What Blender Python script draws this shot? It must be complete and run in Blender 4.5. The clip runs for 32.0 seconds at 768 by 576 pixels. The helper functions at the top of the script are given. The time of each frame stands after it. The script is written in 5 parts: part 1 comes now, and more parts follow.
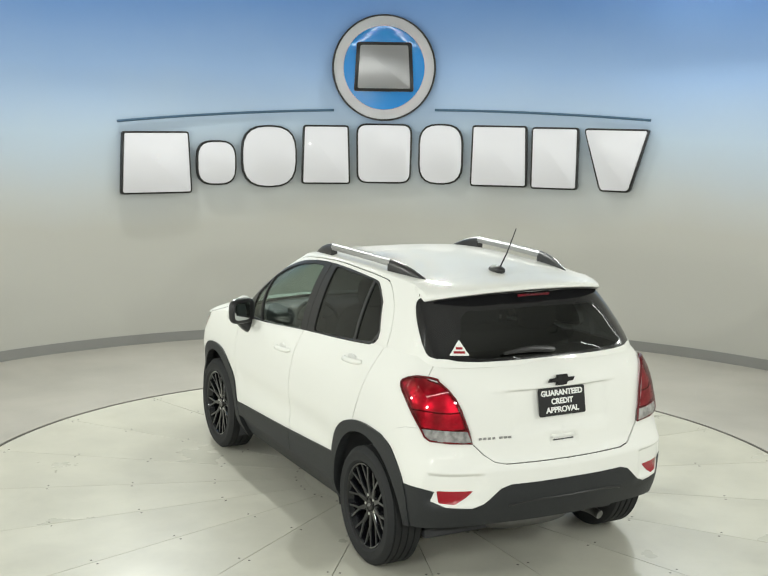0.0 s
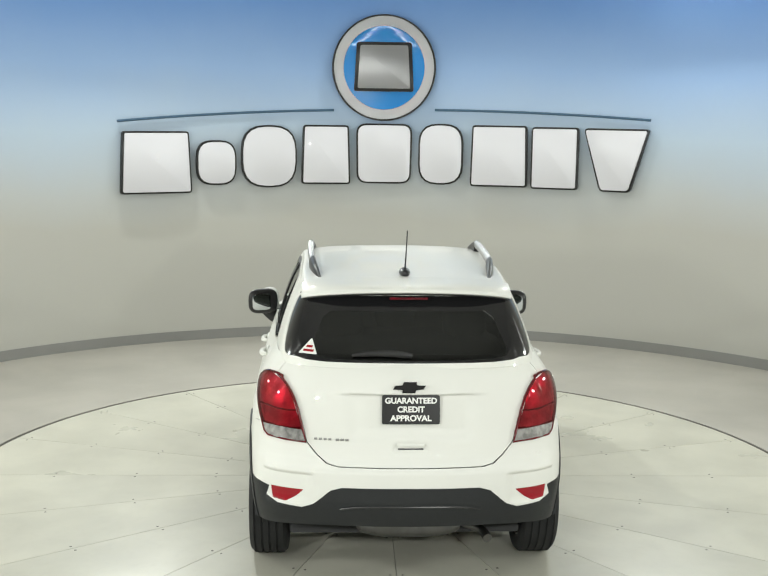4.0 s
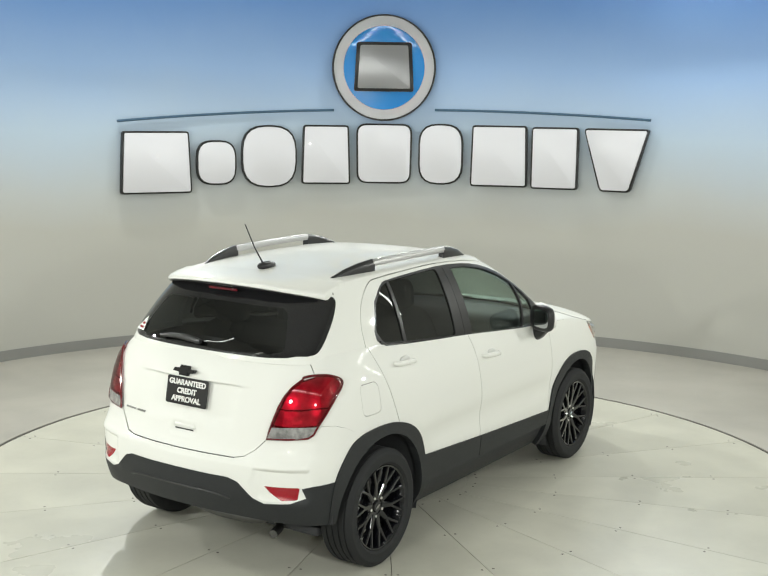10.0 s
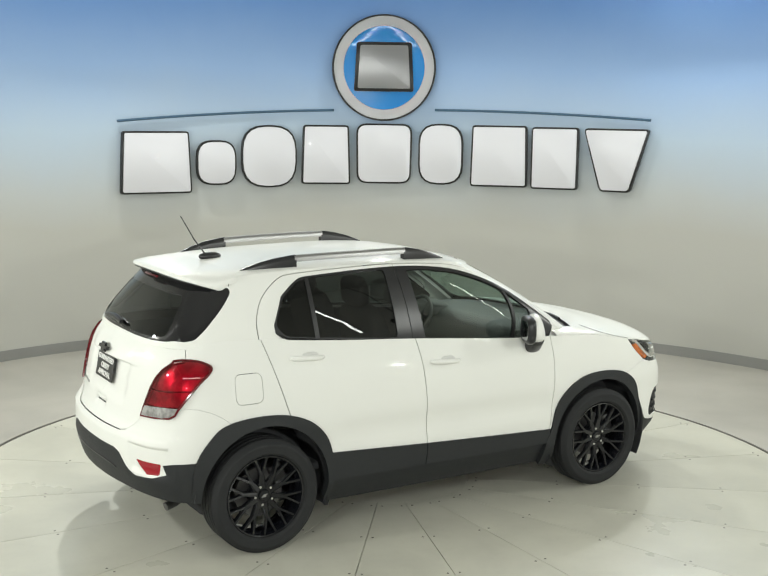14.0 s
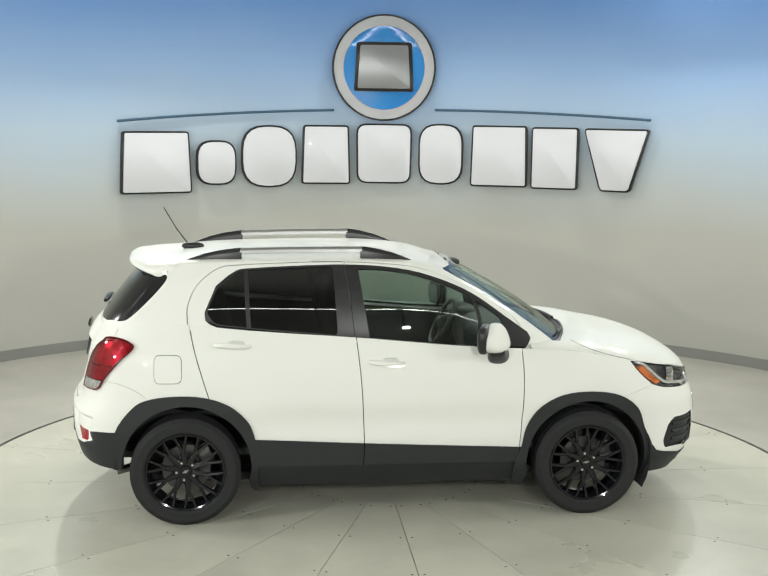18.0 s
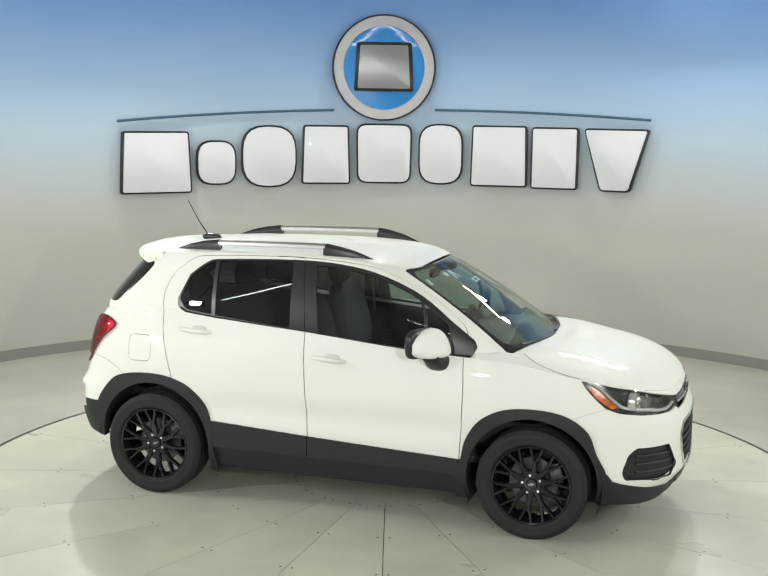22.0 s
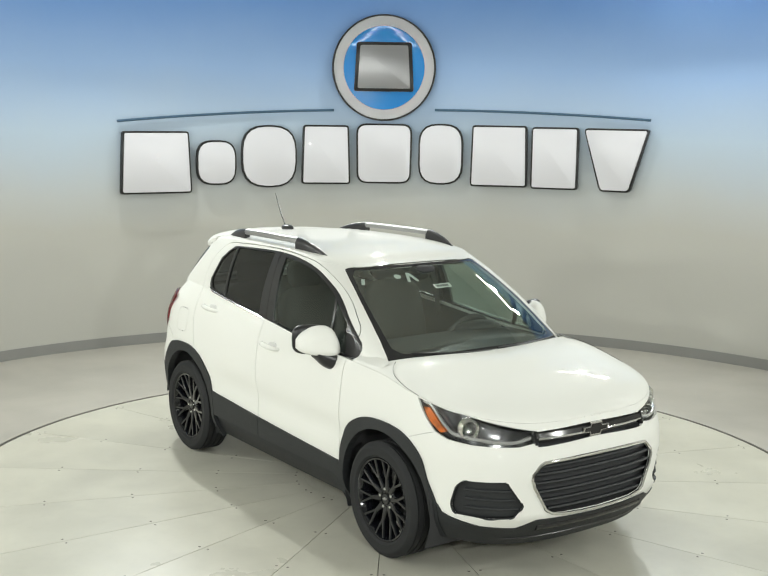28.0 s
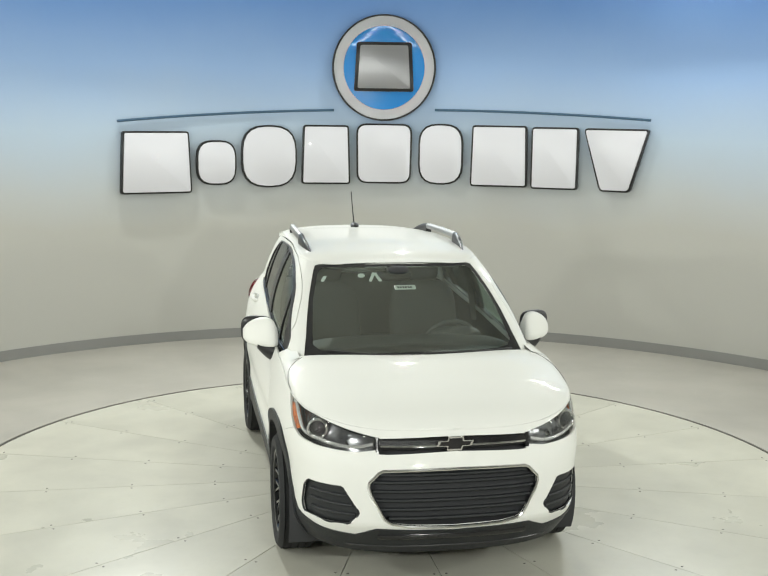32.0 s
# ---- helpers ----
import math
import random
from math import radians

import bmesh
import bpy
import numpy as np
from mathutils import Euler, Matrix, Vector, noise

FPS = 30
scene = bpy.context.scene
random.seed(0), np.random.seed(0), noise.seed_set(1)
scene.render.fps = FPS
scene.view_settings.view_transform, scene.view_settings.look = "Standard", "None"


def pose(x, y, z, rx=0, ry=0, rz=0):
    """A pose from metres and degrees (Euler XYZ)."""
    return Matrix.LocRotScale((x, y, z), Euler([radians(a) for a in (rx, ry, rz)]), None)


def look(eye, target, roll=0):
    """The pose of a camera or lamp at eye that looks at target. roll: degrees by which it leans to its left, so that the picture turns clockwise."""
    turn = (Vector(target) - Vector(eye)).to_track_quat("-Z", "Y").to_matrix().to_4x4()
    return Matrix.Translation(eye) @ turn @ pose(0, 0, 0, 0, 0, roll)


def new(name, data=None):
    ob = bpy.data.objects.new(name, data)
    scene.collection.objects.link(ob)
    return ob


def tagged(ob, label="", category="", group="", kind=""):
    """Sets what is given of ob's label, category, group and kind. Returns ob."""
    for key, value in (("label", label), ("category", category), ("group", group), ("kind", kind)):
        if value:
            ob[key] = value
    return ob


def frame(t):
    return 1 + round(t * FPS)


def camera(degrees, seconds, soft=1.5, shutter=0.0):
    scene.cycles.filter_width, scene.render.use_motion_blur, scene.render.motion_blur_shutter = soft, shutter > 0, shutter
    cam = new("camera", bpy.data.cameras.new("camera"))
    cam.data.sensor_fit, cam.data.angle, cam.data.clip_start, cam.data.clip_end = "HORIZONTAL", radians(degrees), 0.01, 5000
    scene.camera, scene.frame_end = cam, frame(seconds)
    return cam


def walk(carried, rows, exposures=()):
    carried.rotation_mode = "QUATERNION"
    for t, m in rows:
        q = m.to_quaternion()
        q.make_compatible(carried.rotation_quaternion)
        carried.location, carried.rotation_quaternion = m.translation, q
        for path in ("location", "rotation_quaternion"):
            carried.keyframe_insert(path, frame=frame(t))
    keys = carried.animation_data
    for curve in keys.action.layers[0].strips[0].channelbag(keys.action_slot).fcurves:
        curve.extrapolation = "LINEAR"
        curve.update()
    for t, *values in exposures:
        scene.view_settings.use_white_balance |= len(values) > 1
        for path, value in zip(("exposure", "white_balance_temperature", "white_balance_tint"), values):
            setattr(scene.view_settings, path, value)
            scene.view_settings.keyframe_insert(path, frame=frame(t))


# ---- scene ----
# One fixed camera looks down on a turntable in a curved photo booth; the car turns with the table.
SECONDS = 32.0
EYE = (0.0, -7.878, 2.572)
YAW, PITCH, ROLL = radians(-0.22), radians(-8.811), 0.691
cam = camera(36.98, SECONDS, soft=1.35)
AIM = (EYE[0] + math.sin(YAW) * math.cos(PITCH), EYE[1] + math.cos(YAW) * math.cos(PITCH), EYE[2] + math.sin(PITCH))
walk(cam, [(0.0, look(EYE, AIM, ROLL)), (SECONDS, look(EYE, AIM, ROLL))])

HEADING, RATE = 117.494, 6.142          # degrees, degrees a second
CAR_OFF = (-0.080, -0.024)              # the car's middle on the table
TABLE_R, WALL_R, WALL_C = 3.0, 5.37, (0.0, -0.156)
CEIL = 5.6

# ---- world and light ----
world = bpy.data.worlds.new("world")
scene.world = world
world.use_nodes = True
world.node_tree.nodes["Background"].inputs[0].default_value = (0.62, 0.64, 0.60, 1)
world.node_tree.nodes["Background"].inputs[1].default_value = 0.05
scene.view_settings.exposure = 0.115


def area(name, loc, target, size, power, color=(0.97, 1.0, 0.945), size_y=None, spread=180):
    d = bpy.data.lights.new(name, "AREA")
    d.energy, d.size, d.color = power, size, color
    d.spread = radians(spread)
    if size_y:
        d.shape, d.size_y = "RECTANGLE", size_y
    o = new(name, d)
    o.matrix_world = look(loc, target)
    return o


# hung spotlights: four over the curved wall, six lower ones on the camera's side and beside the table
LAMPS = [(-2.6, 3.85, 4.15), (0.3, 4.6, 4.5), (2.9, 3.95, 4.0), (3.5, 3.5, 3.95), (-5.0, -0.4, 2.6), (-5.0, -3.5, 2.65), (-2.6, -7.0, 2.55), (1.6, -6.8, 2.5), (5.0, -3.4, 2.65), (5.0, 0.0, 2.65)]
AIMS = [(-0.3, 0.0, 0.5), (0.0, 0.0, 0.5), (0.3, 0.0, 0.5), (0.3, 0.0, 0.5)] + [(0, 0, 0.7)] * 6
POWER = [104, 54, 42, 24, 52, 78, 96, 92, 52, 40]
for p, q, pw in zip(LAMPS, AIMS, POWER):
    area("spot_light", p, q, 0.15, pw, spread=150 if p[1] > 0 else 180)
# tubes: two over the ends of the curved wall, one long line behind the camera
WALL_TUBES = [((-2.75, 3.70, 4.75), 1.8), ((2.85, 3.50, 3.95), 1.1)]
for p, ln in WALL_TUBES:
    area("tube_light", p, (0, 0, 0.6), ln, 8 * ln, size_y=0.04)
SIDE_TUBES = [(s * 5.1, y, 3.75 if s < 0 else 3.0) for s, y in ((-1, -4.3), (-1, -1.8), (1, -4.3), (1, -1.8), (1, 0.7))]
for p in SIDE_TUBES:
    area("tube_light", p, (0, p[1], 0.9), 0.05, 6, size_y=2.4)
BACK_TUBE = (0.0, -7.7, 4.4)
area("tube_light", BACK_TUBE, (0, -1.0, 0.6), 8.0, 30, size_y=0.06)

# ---- materials ----


def mat(name, color, rough=0.5, metal=0.0, coat=0.0, noise_amt=0.0, scale=8.0, bump=0.0, bump_scale=60.0, rough_amt=0.0, spec=0.5, trans=0.0, ior=1.45, patchy=False):
    m = bpy.data.materials.new(name)
    m.use_nodes = True
    nt = m.node_tree
    b = nt.nodes["Principled BSDF"]
    b.inputs["Base Color"].default_value = (*color, 1)
    b.inputs["Roughness"].default_value = rough
    b.inputs["Metallic"].default_value = metal
    b.inputs["Coat Weight"].default_value = coat
    b.inputs["Coat Roughness"].default_value = 0.03
    b.inputs["Specular IOR Level"].default_value = spec
    b.inputs["Transmission Weight"].default_value = trans
    b.inputs["IOR"].default_value = ior
    tc = nt.nodes.new("ShaderNodeTexCoord")
    if noise_amt or rough_amt:
        n = nt.nodes.new("ShaderNodeTexNoise")
        n.inputs["Scale"].default_value = scale
        n.inputs["Detail"].default_value = 6
        nt.links.new(tc.outputs["Object"], n.inputs["Vector"])
        if noise_amt:
            mix = nt.nodes.new("ShaderNodeMix")
            mix.data_type = "RGBA"
            mix.inputs["A"].default_value = (*[c * (1 - noise_amt) for c in color], 1)
            mix.inputs["B"].default_value = (*[min(1, c * (1 + noise_amt)) for c in color], 1)
            if patchy:
                pr = nt.nodes.new("ShaderNodeMapRange")
                pr.inputs["From Min"].default_value, pr.inputs["From Max"].default_value = 0.38, 0.62
                nt.links.new(n.outputs["Fac"], pr.inputs["Value"])
                nt.links.new(pr.outputs["Result"], mix.inputs["Factor"])
            else:
                nt.links.new(n.outputs["Fac"], mix.inputs["Factor"])
            nt.links.new(mix.outputs["Result"], b.inputs["Base Color"])
        if rough_amt:
            mr = nt.nodes.new("ShaderNodeMapRange")
            mr.inputs["To Min"].default_value = max(0.0, rough - rough_amt)
            mr.inputs["To Max"].default_value = min(1.0, rough + rough_amt)
            nt.links.new(n.outputs["Fac"], mr.inputs["Value"])
            nt.links.new(mr.outputs["Result"], b.inputs["Roughness"])
    if bump:
        n2 = nt.nodes.new("ShaderNodeTexNoise")
        n2.inputs["Scale"].default_value = bump_scale
        n2.inputs["Detail"].default_value = 4
        bp = nt.nodes.new("ShaderNodeBump")
        bp.inputs["Strength"].default_value = bump
        bp.inputs["Distance"].default_value = 0.004
        nt.links.new(tc.outputs["Object"], n2.inputs["Vector"])
        nt.links.new(n2.outputs["Fac"], bp.inputs["Height"])
        nt.links.new(bp.outputs["Normal"], b.inputs["Normal"])
    return m


def glass(name, tint, clear, rough=0.0, gloss=(0.95, 0.97, 0.96), flat=0.06, graze=0.80):
    """Thin glazing: a tinted see-through sheet with a mirror gloss."""
    m = bpy.data.materials.new(name)
    m.use_nodes = True
    nt = m.node_tree
    nt.nodes.remove(nt.nodes["Principled BSDF"])
    out = nt.nodes["Material Output"]
    t = nt.nodes.new("ShaderNodeBsdfTransparent")
    t.inputs["Color"].default_value = (*[c * clear for c in tint], 1)
    g = nt.nodes.new("ShaderNodeBsdfGlossy")
    g.inputs["Roughness"].default_value = rough
    g.inputs["Color"].default_value = (*gloss, 1)
    lw = nt.nodes.new("ShaderNodeLayerWeight")
    lw.inputs["Blend"].default_value = 0.5
    pw = nt.nodes.new("ShaderNodeMath")
    pw.operation, pw.inputs[1].default_value = "POWER", 4.8
    nt.links.new(lw.outputs["Facing"], pw.inputs[0])
    f = nt.nodes.new("ShaderNodeMath")
    f.operation, f.inputs[1].default_value, f.inputs[2].default_value = "MULTIPLY_ADD", graze, flat
    nt.links.new(pw.outputs[0], f.inputs[0])
    mx = nt.nodes.new("ShaderNodeMixShader")
    nt.links.new(f.outputs[0], mx.inputs[0])
    nt.links.new(t.outputs[0], mx.inputs[1])
    nt.links.new(g.outputs[0], mx.inputs[2])
    nt.links.new(mx.outputs[0], out.inputs["Surface"])
    return m


def wall_paint():
    """Painted booth wall: warm grey below; the sky blue above stands in for a laid-over graphic."""
    m = mat("booth_wall_paint", (0.5, 0.5, 0.46), 0.75, bump=0.05, bump_scale=35)
    nt = m.node_tree
    b = nt.nodes["Principled BSDF"]
    geo = nt.nodes.new("ShaderNodeNewGeometry")
    sep = nt.nodes.new("ShaderNodeSeparateXYZ")
    nt.links.new(geo.outputs["Position"], sep.inputs[0])
    n = nt.nodes.new("ShaderNodeTexNoise")
    n.inputs["Scale"].default_value = 0.6
    n.inputs["Detail"].default_value = 3
    nt.links.new(geo.outputs["Position"], n.inputs["Vector"])
    ma = nt.nodes.new("ShaderNodeMath")
    ma.operation = "MULTIPLY_ADD"
    ma.inputs[1].default_value = 0.5
    nt.links.new(n.outputs["Fac"], ma.inputs[0])
    nt.links.new(sep.outputs["Z"], ma.inputs[2])
    mr = nt.nodes.new("ShaderNodeMapRange")
    mr.inputs["From Min"].default_value = 0.25
    mr.inputs["From Max"].default_value = 4.75
    nt.links.new(ma.outputs[0], mr.inputs["Value"])
    r = nt.nodes.new("ShaderNodeValToRGB")
    e = r.color_ramp.elements
    e[0].position, e[0].color = 0.0, (0.47, 0.465, 0.428, 1)
    e[1].position, e[1].color = 0.94, (0.47, 0.465, 0.428, 1)
    for p, c in ((0.293, (0.47, 0.465, 0.428)), (0.373, (0.49, 0.51, 0.51)), (0.516, (0.465, 0.57, 0.69)), (0.667, (0.33, 0.49, 0.775)), (0.86, (0.145, 0.31, 0.68)), (0.885, (0.145, 0.31, 0.675))):
        k = e.new(p)
        k.color = (*c, 1)
    nt.links.new(mr.outputs["Result"], r.inputs["Fac"])
    # the added blue covers the middle of the curve; the wings stay grey
    wing = nt.nodes.new("ShaderNodeMapRange")
    wing.interpolation_type = "SMOOTHSTEP"
    wing.inputs["From Min"].default_value = 2.9
    wing.inputs["From Max"].default_value = 3.55
    nt.links.new(sep.outputs["Y"], wing.inputs["Value"])
    mx = nt.nodes.new("ShaderNodeMix")
    mx.data_type = "RGBA"
    mx.inputs["A"].default_value = (0.47, 0.465, 0.428, 1)
    nt.links.new(wing.outputs["Result"], mx.inputs["Factor"])
    nt.links.new(r.outputs["Color"], mx.inputs["B"])
    nt.links.new(mx.outputs["Result"], b.inputs["Base Color"])
    return m


def floor_paint(name, base, rough, seed):
    """Painted concrete: broad clouds, scuffs and small dark specks."""
    m = mat(name, base, rough, rough_amt=0.08, scale=1.6)
    nt = m.node_tree
    b = nt.nodes["Principled BSDF"]
    tc = nt.nodes.new("ShaderNodeTexCoord")
    big = nt.nodes.new("ShaderNodeTexNoise")
    big.inputs["Scale"].default_value = 1.3 + seed
    big.inputs["Detail"].default_value = 3
    big.inputs["Distortion"].default_value = 0.2
    fine = nt.nodes.new("ShaderNodeTexNoise")
    fine.inputs["Scale"].default_value = 26
    fine.inputs["Detail"].default_value = 5
    # each panel has its own clouds
    info = nt.nodes.new("ShaderNodeObjectInfo")
    far = nt.nodes.new("ShaderNodeMath")
    far.operation, far.inputs[1].default_value = "MULTIPLY", 60.0
    nt.links.new(info.outputs["Random"], far.inputs[0])
    mv = nt.nodes.new("ShaderNodeVectorMath")
    mv.operation = "ADD"
    nt.links.new(tc.outputs["Object"], mv.inputs[0])
    nt.links.new(far.outputs[0], mv.inputs[1])
    for n in nt.nodes:
        if n.bl_idname == "ShaderNodeTexNoise":
            nt.links.new(mv.outputs[0], n.inputs["Vector"])
    r = nt.nodes.new("ShaderNodeValToRGB")
    e = r.color_ramp.elements
    e[0].position, e[0].color = 0.32, (*[c * 0.90 for c in base], 1)
    e[1].position, e[1].color = 0.66, (*[min(1, c * 1.06) for c in base], 1)
    nt.links.new(big.outputs["Fac"], r.inputs["Fac"])
    mx = nt.nodes.new("ShaderNodeMix")
    mx.data_type = "RGBA"
    mx.blend_type = "MULTIPLY"
    mx.inputs["Factor"].default_value = 0.05
    r2 = nt.nodes.new("ShaderNodeValToRGB")
    e = r2.color_ramp.elements
    e[0].position, e[0].color = 0.30, (0.55, 0.54, 0.50, 1)
    e[1].position, e[1].color = 0.48, (1, 1, 1, 1)
    nt.links.new(fine.outputs["Fac"], r2.inputs["Fac"])
    nt.links.new(r.outputs["Color"], mx.inputs["A"])
    nt.links.new(r2.outputs["Color"], mx.inputs["B"])
    nt.links.new(mx.outputs["Result"], b.inputs["Base Color"])
    return m


WALL = wall_paint()
FLOOR = floor_paint("grey_floor_paint", (0.365, 0.348, 0.310), 0.45, 0.0)
TABLE = floor_paint("white_table_paint", (0.500, 0.490, 0.420), 0.30, 0.7)
DARK_GAP = mat("dark_gap", (0.06, 0.055, 0.05), 0.9)
BASEB = mat("grey_baseboard_vinyl", (0.25, 0.25, 0.24), 0.5, noise_amt=0.06, scale=3)
CEILM = mat("grey_ceiling_paint", (0.45, 0.45, 0.43), 0.9, noise_amt=0.1)
PLAIN = mat("plain_wall_paint", (0.55, 0.55, 0.51), 0.8, noise_amt=0.04, scale=1.5)
PAINT = mat("white_car_paint", (0.77, 0.773, 0.738), 0.5, coat=0.5, spec=0.06, bump=0.04, bump_scale=5)
PAINT.node_tree.nodes["Principled BSDF"].inputs["Coat Roughness"].default_value = 0.025
PAINT.node_tree.links.new(PAINT.node_tree.nodes["Bump"].outputs["Normal"], PAINT.node_tree.nodes["Principled BSDF"].inputs["Coat Normal"])
CLAD = mat("black_cladding_plastic", (0.0175, 0.0194, 0.0212), 0.55, noise_amt=0.15, scale=40, bump=0.12, bump_scale=700)
GLOSSBLK = mat("gloss_black_plastic", (0.012, 0.012, 0.013), 0.16, coat=0.3)
SATIN = mat("satin_black_film", (0.02, 0.02, 0.021), 0.32)
RUBBER = mat("tyre_rubber", (0.0135, 0.0145, 0.0155), 0.75, noise_amt=0.2, scale=25, bump=0.1, bump_scale=200)
RIMM = mat("gloss_black_rim", (0.006, 0.0065, 0.0085), 0.14, coat=0.5, spec=0.3)
CHROME = mat("chrome", (0.75, 0.75, 0.74), 0.08, metal=1.0)
SILVER = mat("brushed_silver", (0.38, 0.38, 0.375), 0.42, metal=1.0, rough_amt=0.08, scale=30)
STEEL = mat("brake_steel", (0.17, 0.17, 0.17), 0.4, metal=1.0, noise_amt=0.2, scale=20)
REDLENS = mat("red_lamp_lens", (0.11, 0.006, 0.012), 0.12, coat=0.35, noise_amt=0.35, scale=14, spec=0.3, patchy=True)
REDGLASS = glass("red_lamp_glass", (0.40, 0.003, 0.016), 1.0, gloss=(0.95, 0.9, 0.9), flat=0.06)
DEEPRED = mat("dark_red_lens_edge", (0.11, 0.004, 0.008), 0.15, coat=0.6)
TAILIN = mat("faceted_reflector", (0.72, 0.70, 0.70), 0.30, metal=0.35, bump=0.8, bump_scale=26, noise_amt=0.3, scale=14, patchy=True)
REDREF = mat("red_reflector", (0.30, 0.008, 0.016), 0.18, coat=0.3, bump=0.2, bump_scale=300)
PROJ = mat("projector_glass", (0.02, 0.022, 0.026), 0.03, coat=1.0)
BARL = mat("clear_light_bar", (0.82, 0.82, 0.82), 0.12, metal=0.7, coat=1.0, bump=0.3, bump_scale=40)
AMBER = mat("amber_lens", (0.56, 0.125, 0.008), 0.14, coat=0.7, noise_amt=0.4, scale=40, bump=0.3, bump_scale=90, patchy=True)
# bright and dark colour blotches paint the sparkle of lens facets
CLEARL = mat("painted_glint_lens", (0.50, 0.49, 0.49), 0.10, metal=0.6, coat=1.0, bump=0.5, bump_scale=28, noise_amt=0.3, scale=30, patchy=True)
LAMPIN = mat("lamp_housing", (0.13, 0.132, 0.138), 0.2, metal=0.6, coat=0.4, bump=0.35, bump_scale=24, noise_amt=0.5, scale=16, patchy=True)
INNER = mat("dark_inner_shell", (0.045, 0.046, 0.049), 0.9)
SEATM = mat("grey_seat_cloth", (0.052, 0.053, 0.051), 0.9, noise_amt=0.06, scale=6)
TRIMM = mat("interior_plastic", (0.07, 0.071, 0.07), 0.6, noise_amt=0.06, scale=6)
LINER = mat("headliner_cloth", (0.32, 0.32, 0.30), 0.95)
TINT = glass("privacy_glass", (0.75, 0.82, 0.82), 0.095)
CLEAR = glass("green_window_glass", (0.72, 0.86, 0.80), 0.72, gloss=(0.92, 0.95, 0.88), flat=0.07)
SCREEN = glass("green_windscreen_glass", (0.72, 0.86, 0.80), 0.72, gloss=(0.94, 0.95, 0.84), flat=0.15, graze=0.5)
LENS = glass("clear_lamp_cover", (0.97, 0.98, 0.98), 0.93)
WHITE = mat("white_print", (0.8, 0.8, 0.78), 0.4)
# greyer than the car paint: the shade behind the handle is in the colour
CUP_SHADE = mat("handle_cup_shade", (0.6, 0.6, 0.58), 0.4)
STICK = mat("white_sticker", (0.78, 0.80, 0.77), 0.5)
PLATEB = mat("black_plate", (0.012, 0.012, 0.013), 0.3, coat=0.3)
MIRROR = mat("mirror_glass", (0.5, 0.52, 0.53), 0.02, metal=1.0)
SIGNB = mat("sign_blue_enamel", (0.005, 0.22, 0.62), 0.2, coat=0.6, noise_amt=0.1, scale=1.5)
SIGNW = mat("sign_white_acrylic", (0.72, 0.715, 0.76), 0.3, coat=0.3)
SIGNK = mat("sign_black_edge", (0.012, 0.012, 0.012), 0.35)
SIGNS = mat("sign_silver_ring", (0.34, 0.34, 0.35), 0.38, metal=1.0, rough_amt=0.1, scale=4)
SIGNL = mat("sign_slate_blue", (0.06, 0.12, 0.19), 0.4)

# ---- mesh helpers ----


def mesh_of(bm, name, smooth=True, angle=40):
    me = bpy.data.meshes.new(name)
    bmesh.ops.recalc_face_normals(bm, faces=bm.faces[:])
    if smooth:
        for f in bm.faces:
            f.smooth = True
        for e in bm.edges:
            if len(e.link_faces) == 2 and e.calc_face_angle(0) > radians(angle):
                e.smooth = False
    bm.to_mesh(me)
    bm.free()
    return me


def part(name, bm, material, parent, label="", smooth=True, angle=40):
    """Links a bmesh or a mesh as one mesh object under a thing or a part."""
    me = bm if isinstance(bm, bpy.types.Mesh) else mesh_of(bm, name, smooth, angle)
    if not me.materials:
        me.materials.append(material)
    o = new(name, me)
    if parent:
        o.parent = parent
    if label:
        tagged(o, label)
    return o


def thing(name, label, category, m=None, group="", kind=""):
    o = new(name)
    o.empty_display_size = 0.1
    if m is not None:
        o.matrix_basis = m
    return tagged(o, label, category, group, kind)


def box(sx, sy, sz, at=(0, 0, 0), bevel=0.0, seg=2, rot=None, bm=None):
    bm = bm or bmesh.new()
    r = bmesh.ops.create_cube(bm, size=1.0)
    vs = r["verts"]
    bmesh.ops.scale(bm, vec=(sx, sy, sz), verts=vs)
    if bevel:
        es = list({e for v in vs for e in v.link_edges})
        r = bmesh.ops.bevel(bm, geom=es, offset=bevel, segments=seg, profile=0.5, affect="EDGES", clamp_overlap=True)
        vs = list({v for f in r["faces"] for v in f.verts} | {v for v in vs if v.is_valid})
    if rot is not None:
        bmesh.ops.transform(bm, matrix=rot, verts=vs)
    bmesh.ops.translate(bm, vec=at, verts=vs)
    return bm


def lathe(profile, n=48, axis="Y", bm=None, closed=False):
    """Turns (radius, along) pairs about an axis."""
    bm = bm or bmesh.new()
    rings = []
    for r, h in profile:
        ring = []
        for k in range(n):
            a = 2 * math.pi * k / n
            c, s = r * math.cos(a), r * math.sin(a)
            ring.append(bm.verts.new((c, h, s) if axis == "Y" else (c, s, h)))
        rings.append(ring)
    pairs = list(zip(rings, rings[1:])) + ([(rings[-1], rings[0])] if closed else [])
    for a, b in pairs:
        for k in range(n):
            bm.faces.new((a[k], a[(k + 1) % n], b[(k + 1) % n], b[k]))
    return bm


